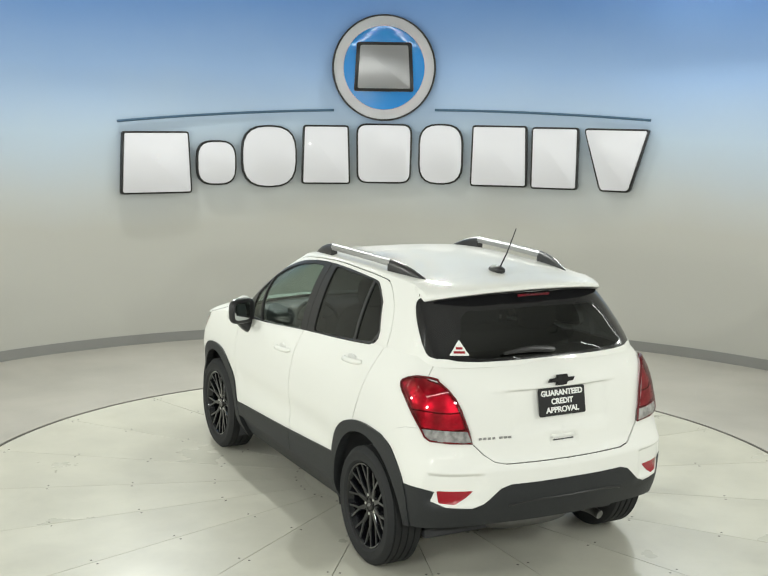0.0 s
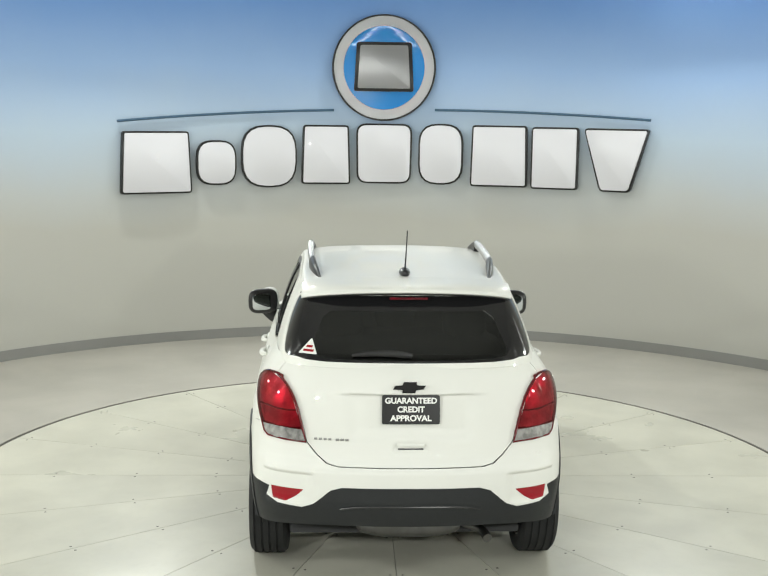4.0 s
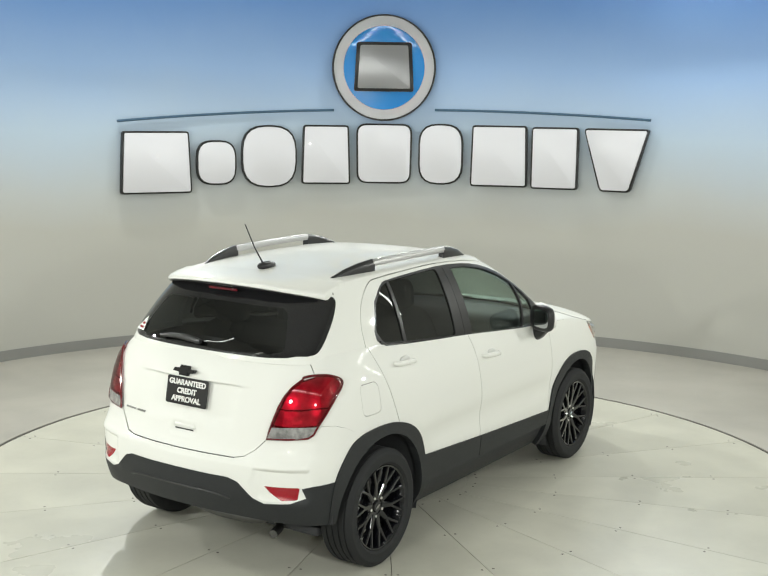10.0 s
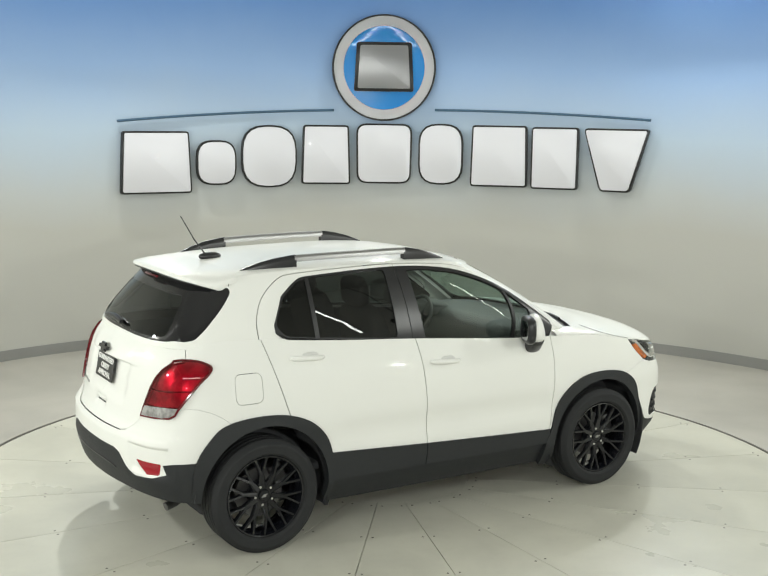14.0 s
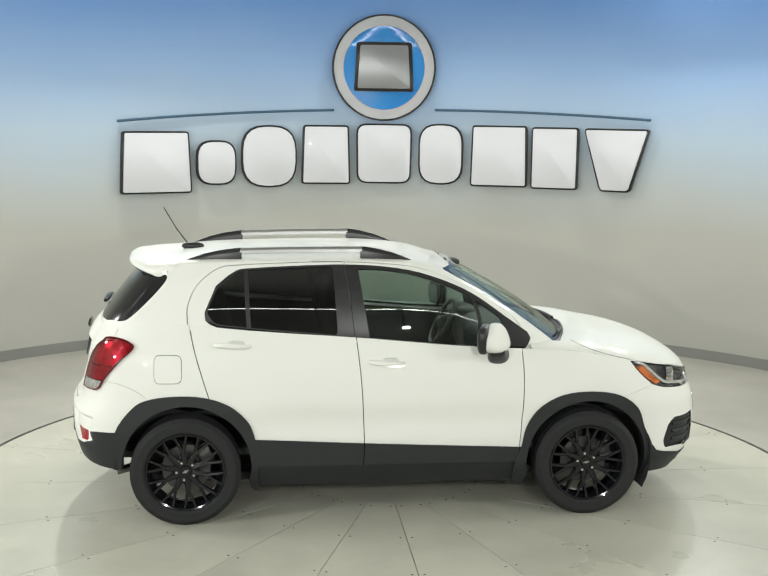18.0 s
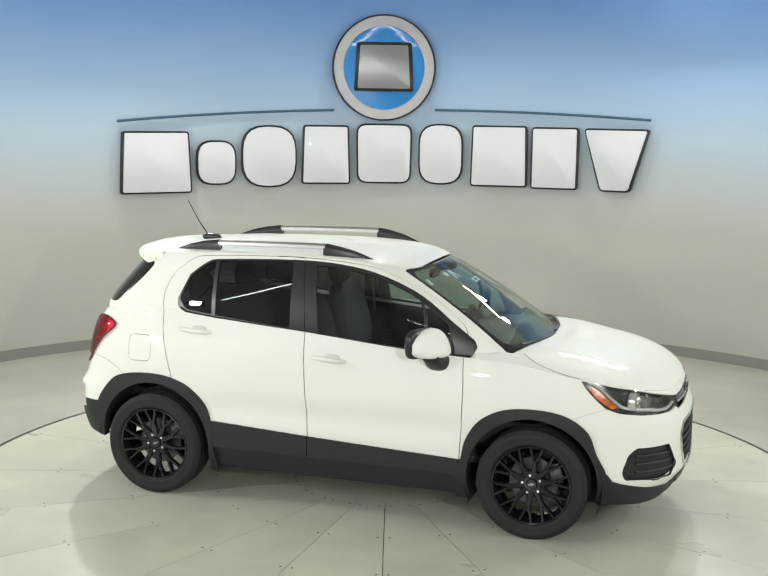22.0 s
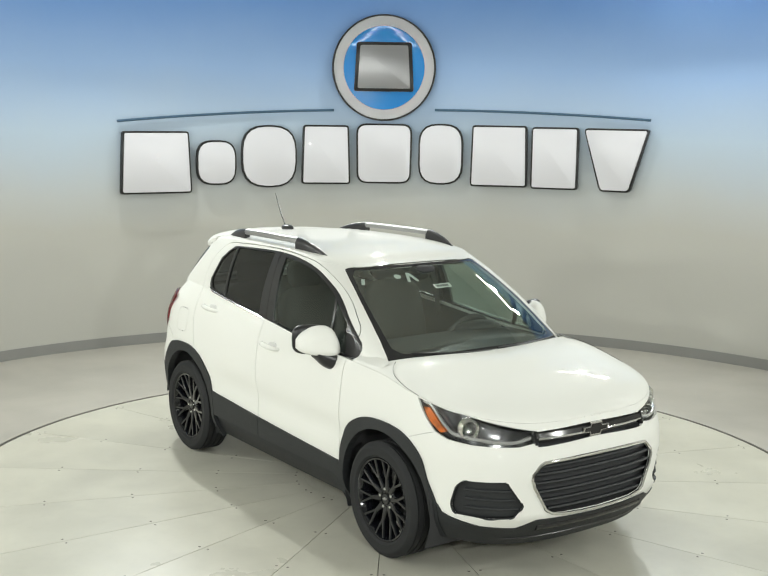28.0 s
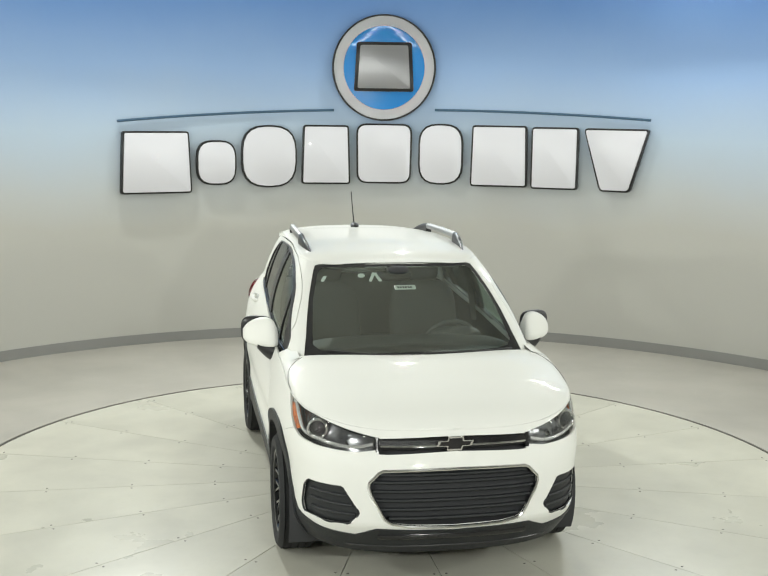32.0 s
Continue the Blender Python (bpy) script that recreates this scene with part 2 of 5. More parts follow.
def tube(pts, rad, n=8, bm=None, closed=False, flat=1.0, up=(0, 0, 1)):
    """A round or flattened bar along points; rad: one number or one a point."""
    bm = bm or bmesh.new()
    P = [Vector(p) for p in pts]
    k = len(P)
    rads = rad if isinstance(rad, (list, tuple)) else [rad] * k
    rings = []
    for i, p in enumerate(P):
        a = P[(i - 1) % k] if closed or i else P[0]
        b = P[(i + 1) % k] if closed or i < k - 1 else P[-1]
        d = (b - a).normalized()
        s = d.cross(Vector(up))
        s = s.normalized() if s.length > 1e-5 else Vector((1, 0, 0))
        u = s.cross(d)
        rings.append([bm.verts.new(p + (s * math.cos(2 * math.pi * j / n) + u * math.sin(2 * math.pi * j / n) * flat) * rads[i]) for j in range(n)])
    for a, b in list(zip(rings, rings[1:])) + ([(rings[-1], rings[0])] if closed else []):
        for j in range(n):
            bm.faces.new((a[j], a[(j + 1) % n], b[(j + 1) % n], b[j]))
    if not closed:
        bm.faces.new(rings[0][::-1])
        bm.faces.new(rings[-1])
    return bm


def prism(poly, depth, bevel=0.0, bm=None, m=None):
    """A flat plate of the outline poly (x, y), depth along z, moved by m."""
    bm = bm or bmesh.new()
    lo = [bm.verts.new((x, y, 0)) for x, y in poly]
    hi = [bm.verts.new((x, y, depth)) for x, y in poly]
    fs = [bm.faces.new(lo[::-1]), bm.faces.new(hi)]
    n = len(poly)
    for i in range(n):
        fs.append(bm.faces.new((lo[i], lo[(i + 1) % n], hi[(i + 1) % n], hi[i])))
    vs = lo + hi
    if bevel:
        es = [e for e in fs[1].edges]
        r = bmesh.ops.bevel(bm, geom=es, offset=bevel, segments=2, profile=0.5, affect="EDGES", clamp_overlap=True)
        vs = list({v for v in vs if v.is_valid} | {v for f in r["faces"] for v in f.verts})
    if m is not None:
        bmesh.ops.transform(bm, matrix=m, verts=vs)
    return bm


def blob(rx, ry, rz, at=(0, 0, 0), e=0.55, n=20, m=10, rot=None):
    """A rounded block (superellipsoid)."""
    bm = bmesh.new()
    pw = lambda v, k: math.copysign(abs(v) ** k, v)
    rows = []
    for i in range(1, m):
        u = -math.pi / 2 + math.pi * i / m
        rows.append([bm.verts.new((rx * pw(math.cos(u), e) * pw(math.cos(2 * math.pi * j / n), e), ry * pw(math.cos(u), e) * pw(math.sin(2 * math.pi * j / n), e), rz * pw(math.sin(u), e))) for j in range(n)])
    for a, b in zip(rows, rows[1:]):
        for j in range(n):
            bm.faces.new((a[j], a[(j + 1) % n], b[(j + 1) % n], b[j]))
    bm.faces.new(rows[0][::-1])
    bm.faces.new(rows[-1])
    if rot is not None:
        bmesh.ops.transform(bm, matrix=rot, verts=bm.verts[:])
    bmesh.ops.translate(bm, vec=at, verts=bm.verts[:])
    return bm


def fillet(poly, r, n=4):
    """Rounds the corners of a closed outline."""
    out = []
    k = len(poly)
    for i in range(k):
        p, a, b = Vector(poly[i]), Vector(poly[i - 1]), Vector(poly[(i + 1) % k])
        rr = min(r, (a - p).length * 0.45, (b - p).length * 0.45)
        s, e = p + (a - p).normalized() * rr, p + (b - p).normalized() * rr
        for j in range(n + 1):
            t = j / n
            out.append(tuple(s * (1 - t) ** 2 + p * 2 * t * (1 - t) + e * t * t))
    return out


def lettering(text, size, parent, material, m, name="lettering", squeeze=1.0, depth=0.0015):
    c = bpy.data.curves.new(name, "FONT")
    c.body, c.size, c.align_x, c.align_y, c.extrude = text, size, "CENTER", "CENTER", depth
    c.offset = size * 0.036
    t = bpy.data.objects.new(name, c)
    scene.collection.objects.link(t)
    dg = bpy.context.evaluated_depsgraph_get()
    me = bpy.data.meshes.new_from_object(t.evaluated_get(dg))
    bpy.data.objects.remove(t)
    me.transform(m @ Matrix.Diagonal((squeeze, 1, 1, 1)))
    me.materials.clear()
    return part(name, me, material, parent)


# ---- the booth ----


def arc_pts(a0, a1, n, r):
    return [(WALL_C[0] + r * math.sin(radians(a0 + (a1 - a0) * i / n)), WALL_C[1] + r * math.cos(radians(a0 + (a1 - a0) * i / n))) for i in range(n + 1)]


def curved_strip(path_in, path_out, z0, z1):
    """A solid strip between two plan lines, from z0 to z1."""
    bm = bmesh.new()
    rows = [[bm.verts.new((x, y, z)) for x, y in path] for path, z in ((path_in, z0), (path_in, z1), (path_out, z1), (path_out, z0))]
    n = len(path_in)
    for a in range(4):
        b = (a + 1) % 4
        for i in range(n - 1):
            bm.faces.new((rows[a][i], rows[a][i + 1], rows[b][i + 1], rows[b][i]))
    for i in (0, n - 1):
        bm.faces.new([r[i] for r in rows])
    return bm


BACK_Y = -10.5


def cove(r, a=90):
    """Plan of the U-shaped booth wall: an arc with straight wings towards the back."""
    p = arc_pts(-a, a, 96, r)
    return [(p[0][0], BACK_Y)] + p + [(p[-1][0], BACK_Y)]


w = part("wall_curved", curved_strip(cove(WALL_R), cove(WALL_R + 0.15), 0.0, CEIL), WALL, None)
tagged(w, "curved booth wall, warm grey with an added sky blue blend", "wall", kind="structure")
b = part("baseboard", curved_strip(cove(WALL_R - 0.012), cove(WALL_R - 0.001), 0.0, 0.108), BASEB, None)
tagged(b, "grey vinyl baseboard along the curved wall", "baseboard", kind="structure")
w = part("wall_back", box(2 * WALL_R + 0.3, 0.15, CEIL, (0, BACK_Y - 0.076, CEIL / 2)), PLAIN, None, smooth=False)
tagged(w, "plain grey back wall of the photo room", "wall", kind="structure")
c = part("ceiling", box(2 * WALL_R + 0.4, 17.0, 0.2, (0, -2.7, CEIL + 0.101)), CEILM, None, smooth=False)
tagged(c, "dark painted ceiling of the photo booth", "ceiling", kind="structure")


bm = bmesh.new()
n = 128
inner = [bm.verts.new((math.cos(2 * math.pi * k / n) * (TABLE_R + 0.034), math.sin(2 * math.pi * k / n) * (TABLE_R + 0.034), 0)) for k in range(n)]
outer = []
for k in range(n):
    c, s = math.cos(2 * math.pi * k / n), math.sin(2 * math.pi * k / n)
    f = min(5.6 / max(abs(c), 1e-6), 10.7 / max(abs(s), 1e-6))
    outer.append(bm.verts.new((c * f, s * f, 0)))
pit = [bm.verts.new((v.co.x, v.co.y, -0.12)) for v in inner]
for k in range(n):
    j = (k + 1) % n
    bm.faces.new((inner[k], outer[k], outer[j], inner[j]))
    bm.faces.new((pit[k], inner[k], inner[j], pit[j]))
bm.faces.new(pit)
fl = part("floor", bm, FLOOR, None, smooth=False)
tagged(fl, "grey painted concrete floor round the turntable", "floor", kind="structure")

# the turntable: a hub and twenty wedge panels, screwed down beside their joints
table = thing("turntable", "round white painted turntable of wedge panels", "turntable")
HUB_R, N_WEDGE, PHASE = 0.58, 20, 17.2
hub = part("hub_plate", lathe([(0.0005, 0.0), (HUB_R - 0.0012, 0.0), (HUB_R - 0.0012, -0.03), (0.0005, -0.03)], 64, "Z", None, closed=True), TABLE, table, smooth=False)


def wedge_mesh():
    bm = bmesh.new()
    half = radians(180 / N_WEDGE)
    rs = [HUB_R + 0.0012] + [HUB_R + (TABLE_R - HUB_R) * i / 4 for i in range(1, 5)]
    rows = []
    for z in (0.0, -0.03):
        for r in rs:
            g = 0.0022 / r
            rows.append([bm.verts.new((r * math.cos(a), r * math.sin(a), z)) for a in np.linspace(-half + g, half - g, 7)])
    k = len(rs)
    for i in range(k - 1):
        for j in range(6):
            bm.faces.new((rows[i][j], rows[i + 1][j], rows[i + 1][j + 1], rows[i][j + 1]))
    for i in range(k - 1):
        for j in (0, 6):
            bm.faces.new((rows[i][j], rows[i + 1][j], rows[k + i + 1][j], rows[k + i][j]))
    for i in (0, k - 1):
        for j in range(6):
            bm.faces.new((rows[i][j], rows[i][j + 1], rows[k + i][j + 1], rows[k + i][j]))
    return mesh_of(bm, "wedge_panel", smooth=False)


wm = wedge_mesh()
wm.materials.append(TABLE)
screw = mesh_of(lathe([(0.0005, 0.0014), (0.006, 0.0014), (0.008, 0.0)], 8, "Z"), "screw")
screw.materials.append(mat("dark_screw", (0.10, 0.09, 0.08), 0.5, metal=0.5))
for k in range(N_WEDGE):
    a = radians(PHASE + 18 * k + 9)
    o = part("wedge_panel", wm, TABLE, table)
    o.rotation_euler = (0, 0, a)
    j = a - radians(9)
    for i in range(5):
        r = HUB_R + 0.06 + i * 0.565
        for s in (-1, 1):
            p = part("screw", screw, None, table)
            p.location = (r * math.cos(j) - s * 0.035 * math.sin(j), r * math.sin(j) + s * 0.035 * math.cos(j), 0)
part("ring_seal", lathe([(TABLE_R - 0.001, -0.006), (TABLE_R + 0.030, -0.006), (TABLE_R + 0.030, -0.03), (TABLE_R - 0.001, -0.03)], 128, "Z", None, closed=True), DARK_GAP, table, "dark seal ring round the turntable", smooth=False)
part("drum", lathe([(0.001, -0.032), (TABLE_R - 0.02, -0.032), (TABLE_R - 0.02, -0.119), (0.001, -0.119)], 96, "Z", None, closed=True), DARK_GAP, table, smooth=False)

# lamp housings on the ceiling
for p, q in zip(LAMPS, AIMS):
    m = look(p, q)
    t = thing("hanging_spotlight", "black can spotlight hung below the ceiling", "spotlight", m, "hanging spotlights")
    part("can", lathe([(0.001, 0.26), (0.10, 0.26), (0.15, 0.20), (0.15, 0.01), (0.142, 0.01), (0.142, 0.04), (0.001, 0.04)], 28, "Z"), GLOSSBLK, t)
    up = m.inverted().to_3x3() @ Vector((0, 0, 1))
    c = Vector((0, 0, 0.2))
    part("stem", tube([c, c + up * (CEIL - (m @ c).z)], 0.012, 8), SATIN, t)
tubes = [(look(p, (0, 0, 0.6)), ln + 0.06) for p, ln in WALL_TUBES] + [(look(BACK_TUBE, (0, -1.0, 0.6)), 8.1)] + [(look(p, (0, p[1], 0.9)) @ Matrix.Rotation(radians(90), 4, "Z"), 2.46) for p in SIDE_TUBES]
for m, ln in tubes:
    t = thing("tube_fixture", "white batten light fixture hung below the ceiling", "ceiling light", m, "tube fixtures")
    part("housing", box(ln, 0.09, 0.05, (0, 0, 0.029), 0.01), PLAIN, t)
    for s in (-0.4, 0.4):
        p = m.inverted().to_3x3() @ Vector((0, 0, 1))
        q = Vector((ln * s, 0, 0.05))
        part("hanger", tube([q, q + p * (CEIL - (m @ q).z)], 0.006, 6), STEEL, t)

# ---- the wall sign: plain slabs in the sign's colours ----


def bend(bm, s, z, out):
    """Lays a flat plate (x along the wall, y up, z out of it) on the curved wall."""
    for v in bm.verts:
        a = (s + v.co.x) / WALL_R
        r = WALL_R - out - v.co.z
        v.co = Vector((WALL_C[0] + r * math.sin(a), WALL_C[1] + r * math.cos(a), z + v.co.y))
    return bm


def slab(w0, w1, h, rad, depth, grow=0.0):
    p = [(-w0 / 2 - grow, -h / 2 - grow), (w0 / 2 + grow, -h / 2 - grow), (w1 / 2 + grow, h / 2 + grow), (-w1 / 2 - grow, h / 2 + grow)]
    f = fillet(p, rad, 5)
    return prism(f, depth, 0.006)


# (middle along the wall, middle height, foot width, head width, height, corner radius)
LETTERS = [(-2.653, 1.985, 0.76, 0.70, 0.63, 0.02), (-1.975, 1.978, 0.41, 0.41, 0.45, 0.16), (-1.378, 2.047, 0.59, 0.59, 0.65, 0.26), (-0.731, 2.069, 0.52, 0.48, 0.62, 0.02), (-0.069, 2.086, 0.58, 0.60, 0.63, 0.10),
           (0.577, 2.087, 0.47, 0.47, 0.64, 0.20), (1.241, 2.077, 0.61, 0.58, 0.64, 0.02), (1.870, 2.067, 0.49, 0.49, 0.64, 0.02), (2.555, 2.063, 0.30, 0.69, 0.64, 0.03)]
for s, z, w0, w1, lh, lr in LETTERS:
    t = thing("sign_slab", "white acrylic sign slab with a black edge", "wall sign", None, "sign slabs")
    part("edge", bend(slab(w0 + 0.04, w1 + 0.04, lh + 0.04, lr + 0.02, 0.05), s, z, 0.03), SIGNK, t)
    part("face", bend(slab(w0, w1, lh, lr, 0.02), s, z, 0.076), SIGNW, t)
bm = bmesh.new()
t = thing("sign_badge", "round silver and blue sign badge on the wall", "wall sign")


def disc(r0, r1, depth):
    bm = bmesh.new()
    lathe([(max(r0, 0.0005), 0), (r1, 0), (r1, depth), (max(r0, 0.0005), depth)], 72, "Z", bm, closed=True)
    return bm


part("rim", bend(disc(0.0, 0.585, 0.05), -0.08, 3.035, 0.03), SIGNK, t)
part("silver_ring", bend(disc(0.46, 0.565, 0.03), -0.08, 3.035, 0.078), SIGNS, t)
part("blue_field", bend(disc(0.0, 0.458, 0.015), -0.08, 3.035, 0.078), SIGNB, t)
part("emblem_edge", bend(slab(0.68, 0.62, 0.54, 0.03, 0.02), -0.08, 3.045, 0.095), SIGNK, t)
part("emblem", bend(slab(0.60, 0.54, 0.47, 0.02, 0.02), -0.08, 3.045, 0.113), SIGNS, t)
t = thing("sign_line", "thin slate blue arc line above the sign slabs", "wall sign")
for s0, s1 in ((-3.06, -0.64), (0.50, 2.91)):
    pts = []
    for i in range(25):
        s = s0 + (s1 - s0) * i / 24
        z = 2.575 - 0.115 * ((s + 0.075) / 2.99) ** 2 + 0.012 * (s + 0.075)
        a = s / WALL_R
        pts.append((WALL_C[0] + (WALL_R - 0.03) * math.sin(a), WALL_C[1] + (WALL_R - 0.03) * math.cos(a), z))
    part("line", tube(pts, 0.014, 8), SIGNL, t)

# ---- the car: x forward, y to its left, z up, middle of the wheelbase on the ground ----
from mathutils.geometry import delaunay_2d_cdt


def ramp(xs, ys):
    """A smooth curve through given values (monotone cubic)."""
    xs, ys = np.array(xs, float), np.array(ys, float)
    h = np.diff(xs)
    d = np.diff(ys) / h
    m = np.zeros(len(xs))
    for i in range(1, len(xs) - 1):
        if d[i - 1] * d[i] > 0:
            w1, w2 = 2 * h[i] + h[i - 1], h[i] + 2 * h[i - 1]
            m[i] = (w1 + w2) / (w1 / d[i - 1] + w2 / d[i])
    m[0], m[-1] = d[0], d[-1]

    def f(x):
        x = np.clip(np.asarray(x, float), xs[0], xs[-1])
        i = np.clip(np.searchsorted(xs, x) - 1, 0, len(xs) - 2)
        t = (x - xs[i]) / h[i]
        return ((1 + 2 * t) * (1 - t) ** 2) * ys[i] + t * (1 - t) ** 2 * h[i] * m[i] + t * t * (3 - 2 * t) * ys[i + 1] + t * t * (t - 1) * h[i] * m[i + 1]
    return f


def step(x, a, b):
    t = np.clip((np.asarray(x, float) - a) / (b - a), 0, 1)
    return t * t * (3 - 2 * t)


def spline(pts, n=6, closed=False):
    """A smooth line through a few points."""
    P = [np.array(p, float) for p in pts]
    k = len(P)
    out = []
    for i in range(k if closed else k - 1):
        p1, p2 = P[i], P[(i + 1) % k]
        p0 = P[i - 1] if closed or i else 2 * p1 - p2
        p3 = P[(i + 2) % k] if closed or i < k - 2 else 2 * p2 - p1
        for j in range(n):
            t = j / n
            out.append(tuple(0.5 * (2 * p1 + (p2 - p0) * t + (2 * p0 - 5 * p1 + 4 * p2 - p3) * t * t + (3 * p1 - p0 - 3 * p2 + p3) * t ** 3)))
    if not closed:
        out.append(tuple(P[-1]))
    return out


class Loft:
    """Half of a shell made of level plan curves. q: metres along the plan from the tail's middle to the nose's middle; z: height."""

    def __init__(self, plan, nose, tail, wide, fa, ra, sculpt=None):
        pts = np.array(spline(plan, 12))
        self.qs = np.concatenate([[0], np.cumsum(np.hypot(*np.diff(pts, axis=0).T))])
        self.px, self.py = pts[:, 0], np.maximum(pts[:, 1], 0)
        self.Q = self.qs[-1]
        self.qside = self.qs[np.argmax(self.py)]
        self.nose, self.tail, self.wide, self.fa, self.ra, self.sculpt = nose, tail, wide, fa, ra, sculpt

    def at(self, q, z):
        q, z = np.broadcast_arrays(np.asarray(q, float), np.asarray(z, float))
        x0, y0 = np.interp(q, self.qs, self.px), np.interp(q, self.qs, self.py)
        x = x0 + step(x0, *self.fa) * self.nose(z) + step(x0, *self.ra) * self.tail(z)
        y = y0 * self.wide(x, z)
        if self.sculpt:
            x, y = self.sculpt(x, y, z)
        return np.stack([x, y, z], -1)

    def normal(self, q, z, e=0.004):
        a = self.at(np.minimum(q + e, self.Q), z) - self.at(np.maximum(q - e, 0), z)
        b = self.at(q, z + e) - self.at(q, z - e)
        n = np.cross(b, a)
        return n / np.maximum(np.linalg.norm(n, axis=-1, keepdims=True), 1e-9)

    def S(self, x, z):
        """The chart place of a point seen from the side."""
        q = np.linspace(0, self.Q, 900)
        p = self.at(q, z)[:, 0]
        return (float(np.interp(x, np.maximum.accumulate(p), q)), z)

    def F(self, y, z):
        """... seen from the front."""
        q = np.linspace(self.qside, self.Q, 600)
        p = self.at(q, z)[:, 1]
        return (float(np.interp(-y, -p, q)), z)

    def R(self, y, z):
        """... seen from behind."""
        q = np.linspace(0, self.qside, 600)
        p = self.at(q, z)[:, 1]
        return (float(np.interp(y, np.maximum.accumulate(p), q)), z)


def inside(P, poly):
    x, y = P[:, 0], P[:, 1]
    r = np.zeros(len(P), bool)
    a = np.array(poly)
    b = np.roll(a, -1, 0)
    for (x0, y0), (x1, y1) in zip(a, b):
        c = (y0 > y) != (y1 > y)
        if abs(y1 - y0) > 1e-12:
            r ^= c & (x < (x1 - x0) * (y - y0) / (y1 - y0) + x0)
    return r


def dense(poly, d=0.035):
    out = []
    for p, r in zip(poly, poly[1:] + poly[:1]):
        n = max(1, int(math.hypot(r[0] - p[0], r[1] - p[1]) / d))
        out += [(p[0] + (r[0] - p[0]) * i / n, p[1] + (r[1] - p[1]) * i / n) for i in range(n)]
    return out


def seam(line, w=0.0055):
    """A thin strip along a line of the chart."""
    P = np.array(line)
    d = np.gradient(P, axis=0)
    d /= np.maximum(np.linalg.norm(d, axis=1, keepdims=True), 1e-9)
    n = np.stack([-d[:, 1], d[:, 0]], 1) * w / 2
    return [tuple(p) for p in P + n] + [tuple(p) for p in (P - n)[::-1]]


def panel_mesh(name, pos, nor, faces, off, rim, mirror):
    """One panel from chart triangles, with a turned-in rim; mirror: 0 left, 1 right, 2 both halves in one."""
    pos = pos + nor * off
    used = sorted({i for f in faces for i in f})
    idx = {v: i for i, v in enumerate(used)}
    V, N = pos[used], nor[used]
    Fs = [tuple(idx[i] for i in f) for f in faces]
    count = {}
    for f in Fs:
        for a, b in zip(f, f[1:] + f[:1]):
            count.setdefault((min(a, b), max(a, b)), []).append((a, b))
    border = [v[0] for v in count.values() if len(v) == 1]
    if mirror == 2:
        border = [(a, b) for a, b in border if not (V[a][1] < 0.002 and V[b][1] < 0.002)]
    verts, loops, flat = [tuple(v) for v in V], [], []
    normals = {}
    base = len(verts)
    rimv = {}
    if rim:
        for a, b in border:
            for v in (a, b):
                if v not in rimv:
                    rimv[v] = (len(verts), len(verts) + 1)
                    verts += [tuple(V[v]), tuple(V[v] - N[v] * rim)]
            flat.append((rimv[b][0], rimv[a][0], rimv[a][1], rimv[b][1]))
    allf = [(f, True) for f in Fs] + [(f, False) for f in flat]
    VN = list(N) + [None] * (len(verts) - base)
    if mirror:
        m = len(verts)
        mv = [(x, -y, z) for x, y, z in verts]
        mf = [(tuple(f[::-1]), s) for f, s in allf]
        mn = [None if n is None else n * np.array([1, -1, 1]) for n in VN]
        if mirror == 1:
            verts, allf, VN = mv, mf, mn
        else:
            verts += mv
            allf += [(tuple(i + m for i in f), s) for f, s in mf]
            VN += mn
    me = bpy.data.meshes.new(name)
    me.from_pydata(verts, [], [f for f, _ in allf])
    me.polygons.foreach_set("use_smooth", [s for _, s in allf])
    ln = []
    for f, s in allf:
        for i in f:
            ln.append(tuple(VN[i]) if s and VN[i] is not None else (0.0, 0.0, 0.0))
    me.normals_split_custom_set(ln)
    me.update()
    return me


